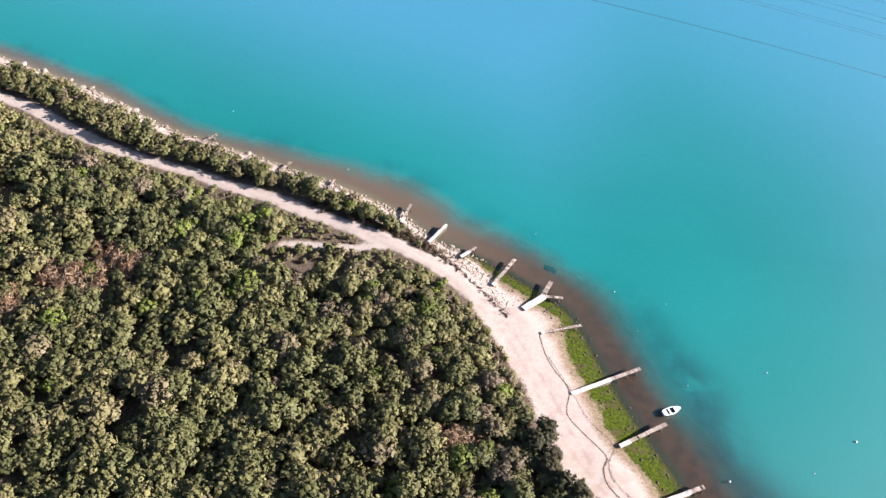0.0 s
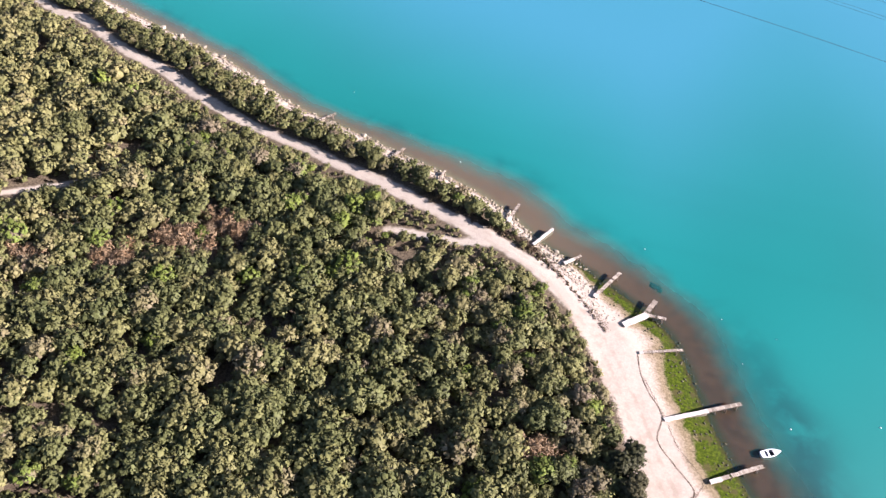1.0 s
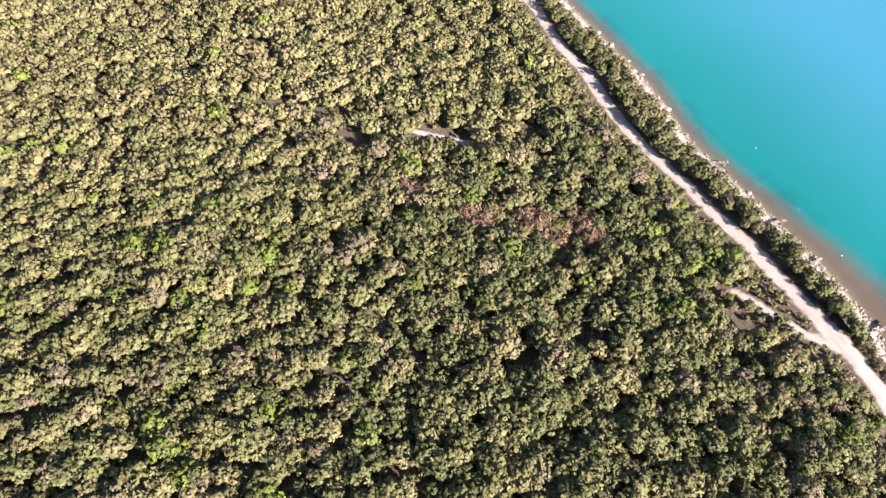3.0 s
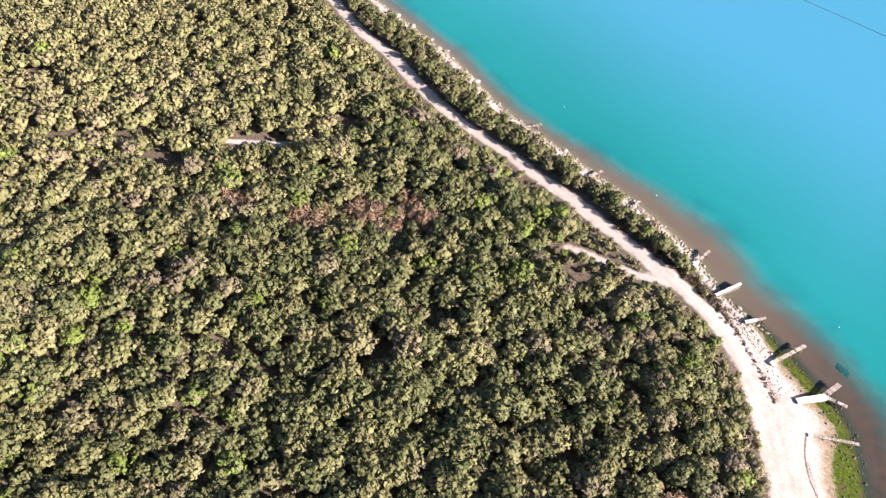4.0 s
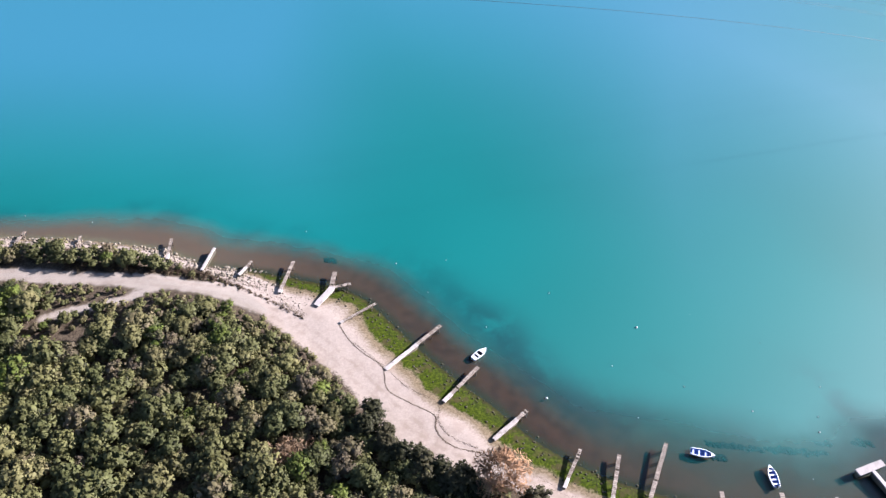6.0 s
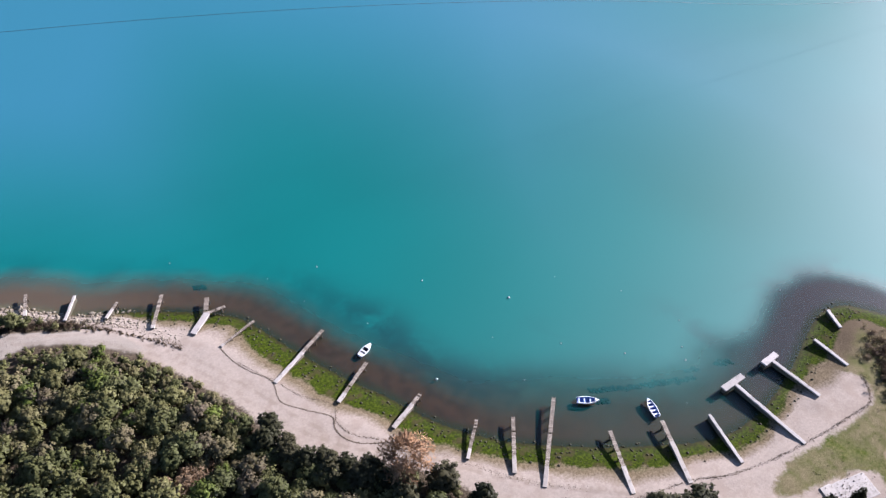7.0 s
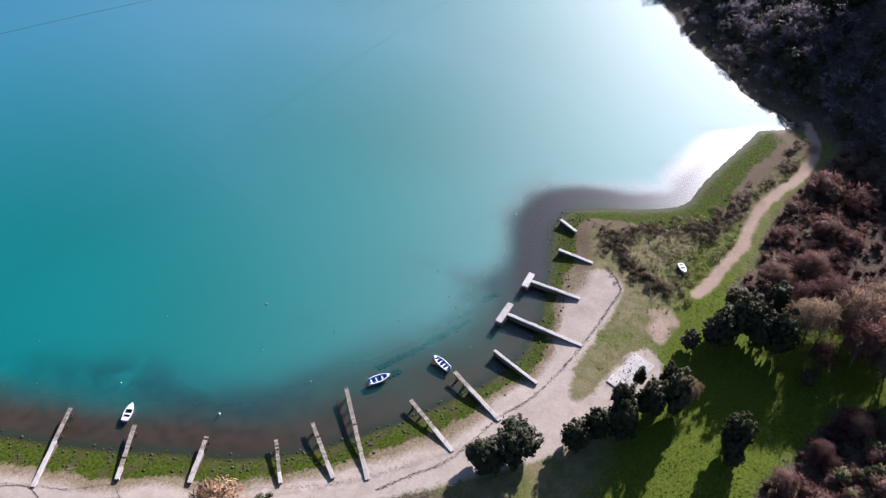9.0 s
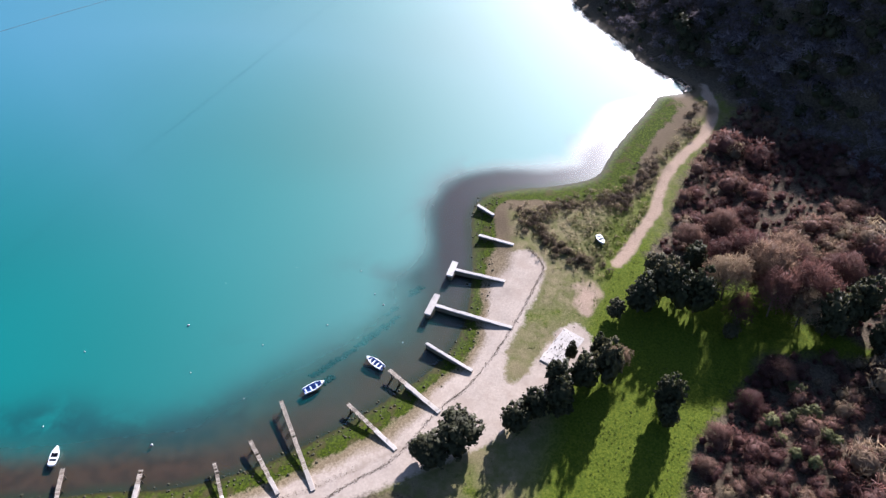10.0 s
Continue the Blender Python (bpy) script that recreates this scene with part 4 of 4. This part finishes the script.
def plank_run(thing, origin, a, b, width, seed, missing=0.03, gap=0.31):
    r = random.Random(seed)
    m, length = along(a, b, DECK)
    m = Matrix.Translation((-origin[0], -origin[1], 0)) @ m
    for side in (-0.36, 0.36):
        beam = part("stringer", block((length, 0.12, 0.16), 0.015, 0.012, seed), M_POST, thing)
        beam.matrix_local = m @ Matrix.Translation((0, side * width, -0.125))
    bm = block((gap - 0.05, width, 0.045), 0.008)
    board = bpy.data.meshes.new("plank")
    bm.to_mesh(board)
    bm.free()
    board.materials.append(M_PLANK)
    for i in range(int(length / gap)):
        if r.random() < missing:
            continue
        x = -length / 2 + (i + 0.5) * gap
        shared("plank", board, thing, m @ Matrix.Translation((x, r.uniform(-0.04, 0.04), -0.02 + r.uniform(0, 0.015))) @ Matrix.Rotation(r.uniform(-0.03, 0.03), 4, "Z"))
    bm = bmesh.new()
    bmesh.ops.create_cone(bm, cap_ends=True, segments=9, radius1=0.1, radius2=0.085, depth=2.4)
    post = bpy.data.meshes.new("post")
    bm.to_mesh(post)
    bm.free()
    post.materials.append(M_POST)
    count = max(2, round(length / 2.2))
    for i in range(count):
        for side in (-0.4, 0.4):
            x = -length / 2 + (i + 0.7) * length / (count + 0.2)
            shared("post", post, thing, m @ Matrix.Translation((x, side * width, -1.23 + 0.1 * r.random())) @ Matrix.Rotation(r.uniform(-0.05, 0.05), 4, "X"))


def lerp(a, b, u):
    return (a[0] + (b[0] - a[0]) * u, a[1] + (b[1] - a[1]) * u)


def jetty(tip, base, width, solid_part, label, seed, material=None, head=0.0, head_wide=1.3, missing=0.03):
    """A jetty from the shore (base) to its tip: a concrete part next to the shore, boards beyond, perhaps a cross head."""
    width *= 0.64 if solid_part == 1 else 0.68
    tip, base = lerp((0, 0), tip, 0.9958), lerp((0, 0), base, 0.9958)
    thing = empty("jetty", pose(base[0], base[1], 0), label, "jetty", "jetties round the cove")
    mid = lerp(base, tip, solid_part)
    if solid_part > 0:
        concrete_run(thing, base, base, mid, width, material or M_CONCRETE, seed)
    if solid_part < 1:
        plank_run(thing, base, mid, tip, width * 0.92, seed, missing)
    if head:
        d = Vector(tip) - Vector(base)
        d.normalize()
        end = (tip[0] + d.x * head_wide * 0.5, tip[1] + d.y * head_wide * 0.5)
        concrete_run(thing, base, (end[0] - d.y * head / 2, end[1] + d.x * head / 2), (end[0] + d.y * head / 2, end[1] - d.x * head / 2), head_wide, material or M_CONCRETE, seed + 7, "cross_head", 0.34)
    return thing


WOODEN, HALF, WHITE = "weathered grey plank jetty on posts over the shallows", "narrow jetty, concrete at the shore and grey planks beyond", "pale concrete jetty on a dark wall over the green foreshore"
JETTIES = [
    ((-32.4, 133.4), (-34.8, 129.4), 0.95, 0.0, WOODEN, 0, 0.05), ((-22.6, 127.9), (-23.6, 124.2), 0.7, 0.0, WOODEN, 0, 0.2),
    ((-50.0, 142.6), (-53.0, 139.5), 1.0, 0.0, "broken grey plank jetty with boards missing", 0, 0.4),
    ((-6.5, 120.3), (-8.2, 114.9), 0.9, 0.25, HALF, 0, 0.06), ((0.6, 114.5), (-2.8, 109.5), 0.8, 1.0, WHITE, 0, 0), ((6.3, 108.2), (3.3, 105.7), 0.85, 0.6, HALF, 0, 0.1),
    ((13.5, 105.2), (9.1, 98.5), 1.0, 0.1, WOODEN, 0, 0.06), ((24.3, 89.4), (17.0, 87.5), 0.75, 0.1, WOODEN, 0, 0.03), ((33.0, 80.3), (20.9, 75.1), 1.0, 0.56, HALF, 0, 0.02),
    ((35.3, 69.7), (27.3, 65.6), 1.0, 0.22, HALF, 0, 0.05), ((38.8, 59.0), (31.7, 56.3), 1.05, 0.7, "rough stained concrete jetty with a plank end", 0, 0.05),
    ((43.2, 49.8), (37.7, 45.0), 0.8, 0.25, HALF, 0, 0.04), ((48.1, 46.8), (41.8, 38.9), 0.95, 0.3, HALF, 0, 0.03), ((55.7, 45.7), (43.9, 34.5), 1.0, 0.22, HALF, 0, 0.03),
    ((58.5, 35.9), (53.6, 26.0), 1.0, 0.42, HALF, 0, 0.02), ((66.3, 32.3), (61.6, 22.2), 1.05, 0.66, HALF, 0, 0.02), ((73.1, 28.6), (70.4, 19.9), 0.8, 1.0, WHITE, 0, 0),
    ((81.1, 29.9), (80.7, 16.4), 0.95, 1.0, "white concrete jetty with a broad cross head", 4.7, 0), ((89.9, 29.4), (90.1, 20.4), 0.95, 1.0, "white concrete jetty with a broad cross head", 3.5, 0),
    ((99.4, 28.1), (99.1, 21.4), 0.9, 1.0, WHITE, 0, 0), ((107.0, 30.8), (105.3, 27.0), 0.9, 1.0, WHITE, 0, 0),
]
for i, (tip, base, width, part_solid, label, head, missing) in enumerate(JETTIES):
    jetty(tip, base, width, part_solid, label, i * 13, M_WHITE_CONCRETE if part_solid == 1.0 else M_CONCRETE, head, 1.1, missing)
# the forked jetty: a wide slab that splits into two plank arms
fork = empty("jetty", pose(14.2, 92.6, 0), "forked jetty, wide white slab with two plank arms", "jetty", "jetties round the cove")
concrete_run(fork, (14.2, 92.6), (14.2, 92.6), (18.3, 95.7), 1.15, M_WHITE_CONCRETE, 5)
plank_run(fork, (14.2, 92.6), (18.0, 95.8), (19.8, 99.2), 0.85, 6)
plank_run(fork, (14.2, 92.6), (18.4, 95.5), (21.5, 95.2), 0.6, 8)

# ---- boats ----
M_HULL = solid("white_hull_paint", (0.72, 0.73, 0.74), (0.82, 0.83, 0.84), 1.5, 0.35, 0.05)
M_BLUE = solid("blue_boat_paint", (0.02, 0.05, 0.2), (0.05, 0.11, 0.34), 2.0, 0.4, 0.1)
M_PALE_BLUE = solid("pale_blue_paint", (0.38, 0.47, 0.66), (0.5, 0.58, 0.75), 2.0, 0.4, 0.1)
M_WELL = solid("dark_boat_floor", (0.03, 0.03, 0.035), (0.09, 0.085, 0.08), 2.0, 0.7, 0.2)
M_MOTOR = solid("black_motor_plastic", (0.015, 0.015, 0.017), (0.03, 0.03, 0.032), 2.0, 0.4, 0.05)


def boat(m, label, length, beam, hull_mat, liner_mat, seat_mat, decked, seats, motor=False):
    thing = empty("rowing_boat" if not decked else "motor_boat", m, label, "boat")
    n = 12

    def rib(u):
        half = beam / 2 * min(1.0, 0.78 + 0.75 * u) * (1 - max(0, (u - 0.45) / 0.55) ** 2.1)
        return (u - 0.5) * length, max(half, 0.015), 0.42 + 0.2 * u * u, -0.14 + 0.12 * u**3

    def loft(lines, closed_ends=True):
        bm = bmesh.new()
        rows_ = [[bm.verts.new(p) for p in line] for line in lines]
        for ra, rb in zip(rows_, rows_[1:]):
            for i in range(len(ra) - 1):
                bm.faces.new((ra[i], ra[i + 1], rb[i + 1], rb[i]))
        if closed_ends:
            bm.faces.new(rows_[0])
        bmesh.ops.recalc_face_normals(bm, faces=bm.faces)
        for f in bm.faces:
            f.smooth = True
        return bm

    ribs = [rib(i / n) for i in range(n + 1)]
    outer = [[(x, -h, z), (x, -h * 0.86, z * 0.35 + k * 0.3), (x, -h * 0.45, k + 0.04), (x, 0, k), (x, h * 0.45, k + 0.04), (x, h * 0.86, z * 0.35 + k * 0.3), (x, h, z)] for x, h, z, k in ribs]
    part("hull", loft(outer), hull_mat, thing)
    inner = [[(x + 0.05, -h * 0.86, z - 0.01), (x + 0.05, -h * 0.7, k + 0.16), (x + 0.05, 0, k + 0.12), (x + 0.05, h * 0.7, k + 0.16), (x + 0.05, h * 0.86, z - 0.01)] for x, h, z, k in ribs[:-1]]
    part("liner", loft(inner), liner_mat, thing)
    for side in (-1, 1):
        rail = [[(x, side * h * 1.03, z - 0.04), (x, side * h * 1.03, z + 0.03), (x, side * h * 0.84, z + 0.03), (x, side * h * 0.84, z - 0.03)] for x, h, z, k in ribs]
        part("gunwale", loft(rail), M_HULL, thing)
    for u in seats:
        x, h, z, k = rib(u)
        seat = part("seat", block((0.24, h * 1.75, 0.04), 0.01), seat_mat, thing)
        seat.matrix_local = Matrix.Translation((x, 0, z - 0.14))
    lines = [[(x, -h * 0.9, z + 0.02), (x, 0, z + 0.06), (x, h * 0.9, z + 0.02)] for x, h, z, k in (rib(u) for u in np.linspace(0.62 if decked else 0.84, 1.0, 5))]
    part("foredeck", loft(lines, False), M_HULL, thing)
    if decked:
        x, h, z, k = rib(0.06)
        aft = part("stern_deck", block((length * 0.13, h * 1.8, 0.05), 0.01), M_HULL, thing)
        aft.matrix_local = Matrix.Translation((x, 0, z + 0.02))
        x, h, z, k = rib(0.36)
        console = part("console", block((0.28, h * 1.7, 0.12), 0.03), M_HULL, thing)
        console.matrix_local = Matrix.Translation((x, 0, z))
    if motor:
        x, h, z, k = rib(0.0)
        top = part("outboard_motor", block((0.3, 0.24, 0.34), 0.06), M_MOTOR, thing)
        top.matrix_local = Matrix.Translation((x - 0.16, 0, z + 0.12))
    return thing


def heading(a, b, z):
    return pose((a[0] + b[0]) / 2, (a[1] + b[1]) / 2, z, 0, 0, math.degrees(math.atan2(b[1] - a[1], b[0] - a[0])))


boat(heading((34.8, 71.6), (38.4, 72.9), 0.02), "white motor boat with dark cockpit moored by a jetty", 3.1, 1.25, M_HULL, M_WELL, M_HULL, True, (0.2,))
boat(heading((58.1, 43.4), (61.4, 40.8), 0.02), "white rowing boat with a blue inside moored in the shallows", 3.6, 1.35, M_HULL, M_BLUE, M_PALE_BLUE, False, (0.12, 0.36, 0.62))
boat(heading((66.4, 33.1), (67.7, 36.9), 0.02), "pale blue rowing boat with white thwarts moored in the shallows", 3.5, 1.3, M_PALE_BLUE, M_BLUE, M_HULL, False, (0.14, 0.34, 0.55, 0.74), True)
boat(heading((105.7, 7.7), (103.5, 6.0), float(height(104.6, 6.9)) + 0.14), "white dinghy lying on the grass behind the point", 2.4, 1.1, M_HULL, M_HULL, M_HULL, True, (0.2,))

# ---- mooring buoys ----
M_BUOY = solid("white_buoy_plastic", (0.45, 0.45, 0.43), (0.6, 0.6, 0.57), 4.0, 0.45, 0.1)
M_RING = solid("dark_rope", (0.03, 0.03, 0.025), (0.08, 0.07, 0.05), 4.0, 0.9, 0.4)
bm = bmesh.new()
bmesh.ops.create_uvsphere(bm, u_segments=14, v_segments=9, radius=0.24)
for v in bm.verts:
    v.co.z *= 0.9 if v.co.z > 0 else 1.15
float_mesh = bpy.data.meshes.new("float")
bm.to_mesh(float_mesh)
bm.free()
float_mesh.materials.append(M_BUOY)
bm = bmesh.new()
bmesh.ops.create_cone(bm, cap_ends=True, segments=10, radius1=0.07, radius2=0.045, depth=0.16)
ring_mesh = bpy.data.meshes.new("mooring_eye")
bm.to_mesh(ring_mesh)
bm.free()
ring_mesh.materials.append(M_RING)
BUOYS = [(74.3, 66.1), (64.1, 67.2), (53.9, 80.1), (40.0, 95.0), (31.1, 97.8), (33.9, 88.7), (40.2, 77.3), (42.9, 60.2), (54.4, 51.4), (64.5, 53.6), (81.6, 56.2),
         (80.5, 40.7), (78.8, 38.4), (84.7, 45.1), (71.7, 45.5), (72.4, 32.4), (18.0, 112.7), (104.8, 39.0), (55.9, 61.7), (-20.2, 131.6), (-32.3, 138.7), (-48.4, 152.0)]
for i, (x, y) in enumerate(BUOYS):
    big = 0.85 if i in (1, 7) else 0.32 + 0.22 * ((i * 7) % 5) / 4
    buoy = empty("mooring_buoy", pose(x, y, 0.03, 6, -8, i * 40) @ Matrix.Scale(big, 4), "small white mooring buoy floating on the bay", "buoy", "mooring buoys")
    shared("float", float_mesh, buoy, Matrix())
    shared("mooring_eye", ring_mesh, buoy, Matrix.Translation((0, 0, 0.25)))

# ---- stones of the shore ----
def stone_mesh(name, seed, material, flat=0.6, fine=2):
    r = random.Random(seed)
    bm = bmesh.new()
    bmesh.ops.create_icosphere(bm, subdivisions=fine, radius=0.5)
    off = Vector((r.uniform(0, 50), r.uniform(0, 50), 0))
    for v in bm.verts:
        v.co *= 1 + 0.45 * noise.noise(v.co * 2.2 + off) + 0.15 * noise.noise(v.co * 6 + off)
        v.co.z *= flat
    me = bpy.data.meshes.new(name)
    bm.to_mesh(me)
    bm.free()
    me.materials.append(material)
    return me


boulders = [stone_mesh("rock", i, M_STONE) for i in range(6)]
r = random.Random(4)
line = shore_line[(shore_line[:, 0] > -125) & (shore_line[:, 0] < 12)]
heaps = [r.uniform(0, len(line) - 1.001) for _ in range(26)]
for i in range(170):
    u = min(max(r.choice(heaps) + r.gauss(0, 1.1), 0), len(line) - 1.001) if i % 4 else r.uniform(0, len(line) - 1.001)
    a, b = line[int(u)], line[int(u) + 1]
    x, y = a + (b - a) * (u % 1)
    d = (b - a) / np.linalg.norm(b - a)
    inland = r.uniform(-0.6, 2.8)
    x, y = x + d[1] * inland, y - d[0] * inland
    size = (0.35 + 1.2 * r.random() ** 2) * (1.1 if x < -20 else 0.55)
    rock = new("rock", boulders[i % 6])
    rock.matrix_world = pose(x, y, float(height(x, y)) + size * 0.08, r.uniform(-12, 12), r.uniform(-12, 12), r.uniform(0, 360)) @ Matrix.Diagonal((size * r.uniform(0.9, 1.7), size, size * r.uniform(0.6, 1), 1))
    tagged(rock, "pale limestone rock on the waterline", "rock", "shore rocks")


def stones(name, label, category, material, count, pick, low, high, flat=0.6):
    base = [stone_mesh("stone", 40 + i, material, flat, 1) for i in range(4)]
    arrays = []
    for me in base:
        v = np.empty(len(me.vertices) * 3, np.float32)
        me.vertices.foreach_get("co", v)
        f = np.array([p.vertices[:] for p in me.polygons])
        arrays.append((v.reshape(-1, 3), np.column_stack([f, f[:, 2]]), np.zeros(len(v) // 3), v.reshape(-1, 3) * 2))
        bpy.data.meshes.remove(me)
    spots = []
    for _ in range(count):
        x, y = pick()
        spots.append((x, y, float(height(x, y)) + 0.02, low + (high - low) * r.random() ** 2, r.uniform(0, 6.28), 0.5))
    return scatter(name, label, category, material, arrays, spots)


west = shore_line[(shore_line[:, 0] > -130) & (shore_line[:, 0] < 6)]


def bankside():
    u = r.uniform(0, len(west) - 1.001)
    a, b = west[int(u)], west[int(u) + 1]
    d = (b - a) / (np.linalg.norm(b - a) + 1e-6)
    q = r.uniform(-0.5, 2.9)
    return a[0] + (b[0] - a[0]) * (u % 1) + d[1] * q, a[1] + (b[1] - a[1]) * (u % 1) - d[0] * q


stones("shore_rubble", "pale limestone rubble along the rocky waterline", "stones", M_STONE, 1500, bankside, 0.15, 0.8)
cove = shore_line[(shore_line[:, 0] > 4) & (shore_line[:, 0] < 113)]


def foreshore(low, high):
    def pick():
        u = r.uniform(0, len(cove) - 1.001)
        a, b = cove[int(u)], cove[int(u) + 1]
        d = (b - a) / (np.linalg.norm(b - a) + 1e-6)
        q = r.uniform(low, high)
        return a[0] + (b[0] - a[0]) * (u % 1) + d[1] * q, a[1] + (b[1] - a[1]) * (u % 1) - d[0] * q
    return pick


stones("weedy_stones", "dark weed-covered stones strewn over the green foreshore", "stones", M_DARK_STONE, 900, foreshore(-1.0, 3.6), 0.08, 0.5)


def beside(points, wide):
    line = curve(points, 8)

    def pick():
        u = r.uniform(0, len(line) - 1.001)
        a, b = line[int(u)], line[int(u) + 1]
        return tuple(a + (b - a) * (u % 1) + np.array([r.gauss(0, wide), r.gauss(0, wide)]))
    return pick


M_WRACK = solid("dry_seaweed", (0.0396, 0.0297, 0.0198), (0.132, 0.102, 0.0726), 3.0, 0.95, 0.6)
WRACK = [[(16.7, 86.9), (17.2, 83.3), (18.4, 79.8), (20.5, 75.6), (19.8, 71.1), (22.1, 67.4), (24.9, 63.7), (24.2, 61.3), (24.6, 58.8), (26.2, 56.7), (29.0, 54.7)],
         [(17.7, 82.3), (20.7, 75.9), (22.9, 70.3), (26.3, 65.7), (25.1, 62.5), (25.8, 59.1), (28.7, 55.7)],
         [(43.0, 32.5), (47.1, 29.5), (52.5, 25.5), (62.0, 22.4), (67.0, 19.7), (75.5, 17.3), (83.0, 16.0), (90.3, 15.2), (95.5, 15.1), (99, 19)],
         [(34, 50), (38, 43), (43, 36), (49, 30)],
         [(1.5, 105.2), (4.4, 102.7), (5.8, 100.9), (8.6, 96.8), (10.3, 93.7), (11.8, 91.2)]]
for points, count, wide in zip(WRACK, (1900, 700, 2600, 420, 700), (0.07, 0.12, 0.15, 0.25, 0.3)):
    stones("seaweed_line", "dark line of dried seaweed washed up along the sand", "seaweed", M_WRACK, count, beside(points, wide), 0.04, 0.15, 0.35)
stones("beach_rubble", "pale rubble stones at the back of the narrow beach", "stones", M_STONE, 320, beside([(-8, 114), (-3, 109.5), (3, 105), (8, 99.5), (13, 93)], 0.9), 0.1, 0.45)
M_WEED = solid("sea_grass", (0.005, 0.007, 0.006), (0.012, 0.015, 0.01), 1.0, 0.9, 0.6)
stones("sea_grass_bed", "dark sea grass patches on the shallow sea bed", "sea grass", M_WEED, 1300,
       lambda: (lambda c: (c[0] + c[2] * c[3], c[1] - 0.55 * c[2] * c[3] + r.gauss(0, 0.3)))((lambda q: (q[0], q[1], q[2], r.uniform(-1, 1)))(r.choice([(72, 38.5, 2.0), (75.5, 36.8, 2.6), (64.5, 42.5, 2.4), (68, 40.5, 1.4), (62, 41, 1.0), (84, 34.5, 1.2), (20, 103.6, 0.9), (79, 37, 1.0)]))), 0.2, 0.75, 0.1)

# ---- slab and hut behind the beach ----
M_SLAB = solid("bleached_concrete", (0.33, 0.3, 0.265), (0.43, 0.4, 0.36), 0.8, 0.9, 0.5, stain=(0.26, 0.24, 0.21))
slab = part("concrete_slab", block((7.8, 3.8, 0.4), 0.06, 0.08, 3), M_SLAB)
slab.matrix_world = pose(78.8, 7.6, float(height(78.8, 7.6)) - 0.1, 0, 0, -17)
tagged(slab, "white concrete slab half buried at the back of the beach", "slab")
M_WALL = solid("grey_render", (0.35, 0.34, 0.33), (0.5, 0.49, 0.47), 1.2, 0.9, 0.3)
M_ROOF = solid("grey_sheet_roof", (0.3, 0.31, 0.34), (0.42, 0.43, 0.47), 0.8, 0.6, 0.2)
hut = empty("hut", pose(93.2, -41.2, float(height(93.2, -41.2)), 0, 0, 25), "small grey hut with a sheet roof among trees", "hut")
for name, size, at in (("wall", (4.0, 0.18, 2.3), (0, 1.5, 1.1)), ("wall", (4.0, 0.18, 2.3), (0, -1.5, 1.1)), ("wall", (0.18, 2.82, 2.3), (1.91, 0, 1.1)), ("wall", (0.18, 2.82, 2.3), (-1.91, 0, 1.1))):
    part(name, block(size, 0.01), M_WALL, hut).matrix_local = Matrix.Translation(at)
for side in (-1, 1):
    part("roof", block((4.5, 1.95, 0.07), 0.01), M_ROOF, hut).matrix_local = Matrix.Translation((0, side * 0.9, 2.6)) @ Matrix.Rotation(-side * 0.32, 4, "X")

# ---- power lines across the bay ----
M_CABLE = solid("black_cable", (0.012, 0.012, 0.014), (0.025, 0.025, 0.028), 1.0, 0.5, 0.0)
for offset, thick in ((122.2, 0.032), (135.2, 0.018), (136.3, 0.018), (141.3, 0.018), (143.4, 0.018), (150.0, 0.018)):
    cu = bpy.data.curves.new("power_cable", "CURVE")
    cu.dimensions, cu.bevel_depth, cu.bevel_resolution = "3D", thick, 2
    sp = cu.splines.new("POLY")
    sp.points.add(70)
    for i, p in enumerate(sp.points):
        d = (i - 35) * 9.0 + 30
        p.co = (0.9816 * d + 0.1908 * offset, -0.1908 * d + 0.9816 * offset, 45.4 - 0.1417 * d - 0.000475 * d * d if d < 120 else 21.55 - 0.2557 * (d - 120) + 0.0006 * (d - 120) ** 2, 1)
    cu.materials.append(M_CABLE)
    tagged(new("power_cable", cu), "black overhead power cable strung high across the bay", "cable", "power cables")

stones("slab_rubble", "dark rubble and dry weed strewn over the bleached slab", "rubble", M_WRACK, 150, lambda: (78.8 + r.gauss(0, 2.6), 7.4 + r.gauss(0, 1.3)), 0.06, 0.24, 0.5).location.z = 0.16

# ---- fallen frame in the shaded inlet ----
wreck = empty("wooden_frame", pose(160.4, -0.4, 0.35, 4, 6, 40), "dark broken wooden landing frame in the shaded inlet", "frame")
for size, at, turn in (((4.6, 0.22, 0.2), (0, 0.75, 0), 0), ((4.2, 0.22, 0.2), (0.1, -0.75, 0), 3), ((0.2, 1.7, 0.18), (-1.9, 0, 0.12), 5), ((0.2, 1.7, 0.18), (0.2, 0, 0.12), -4), ((0.2, 1.7, 0.18), (2.0, 0, 0.12), 2)):
    part("beam", block(size, 0.02, 0.0), M_POST, wreck).matrix_local = pose(*at, 0, 0, turn)
for x in (-1.9, 2.0):
    for y in (-0.75, 0.75):
        part("post", block((0.2, 0.2, 1.6), 0.02), M_POST, wreck).matrix_local = pose(x, y, -0.6)
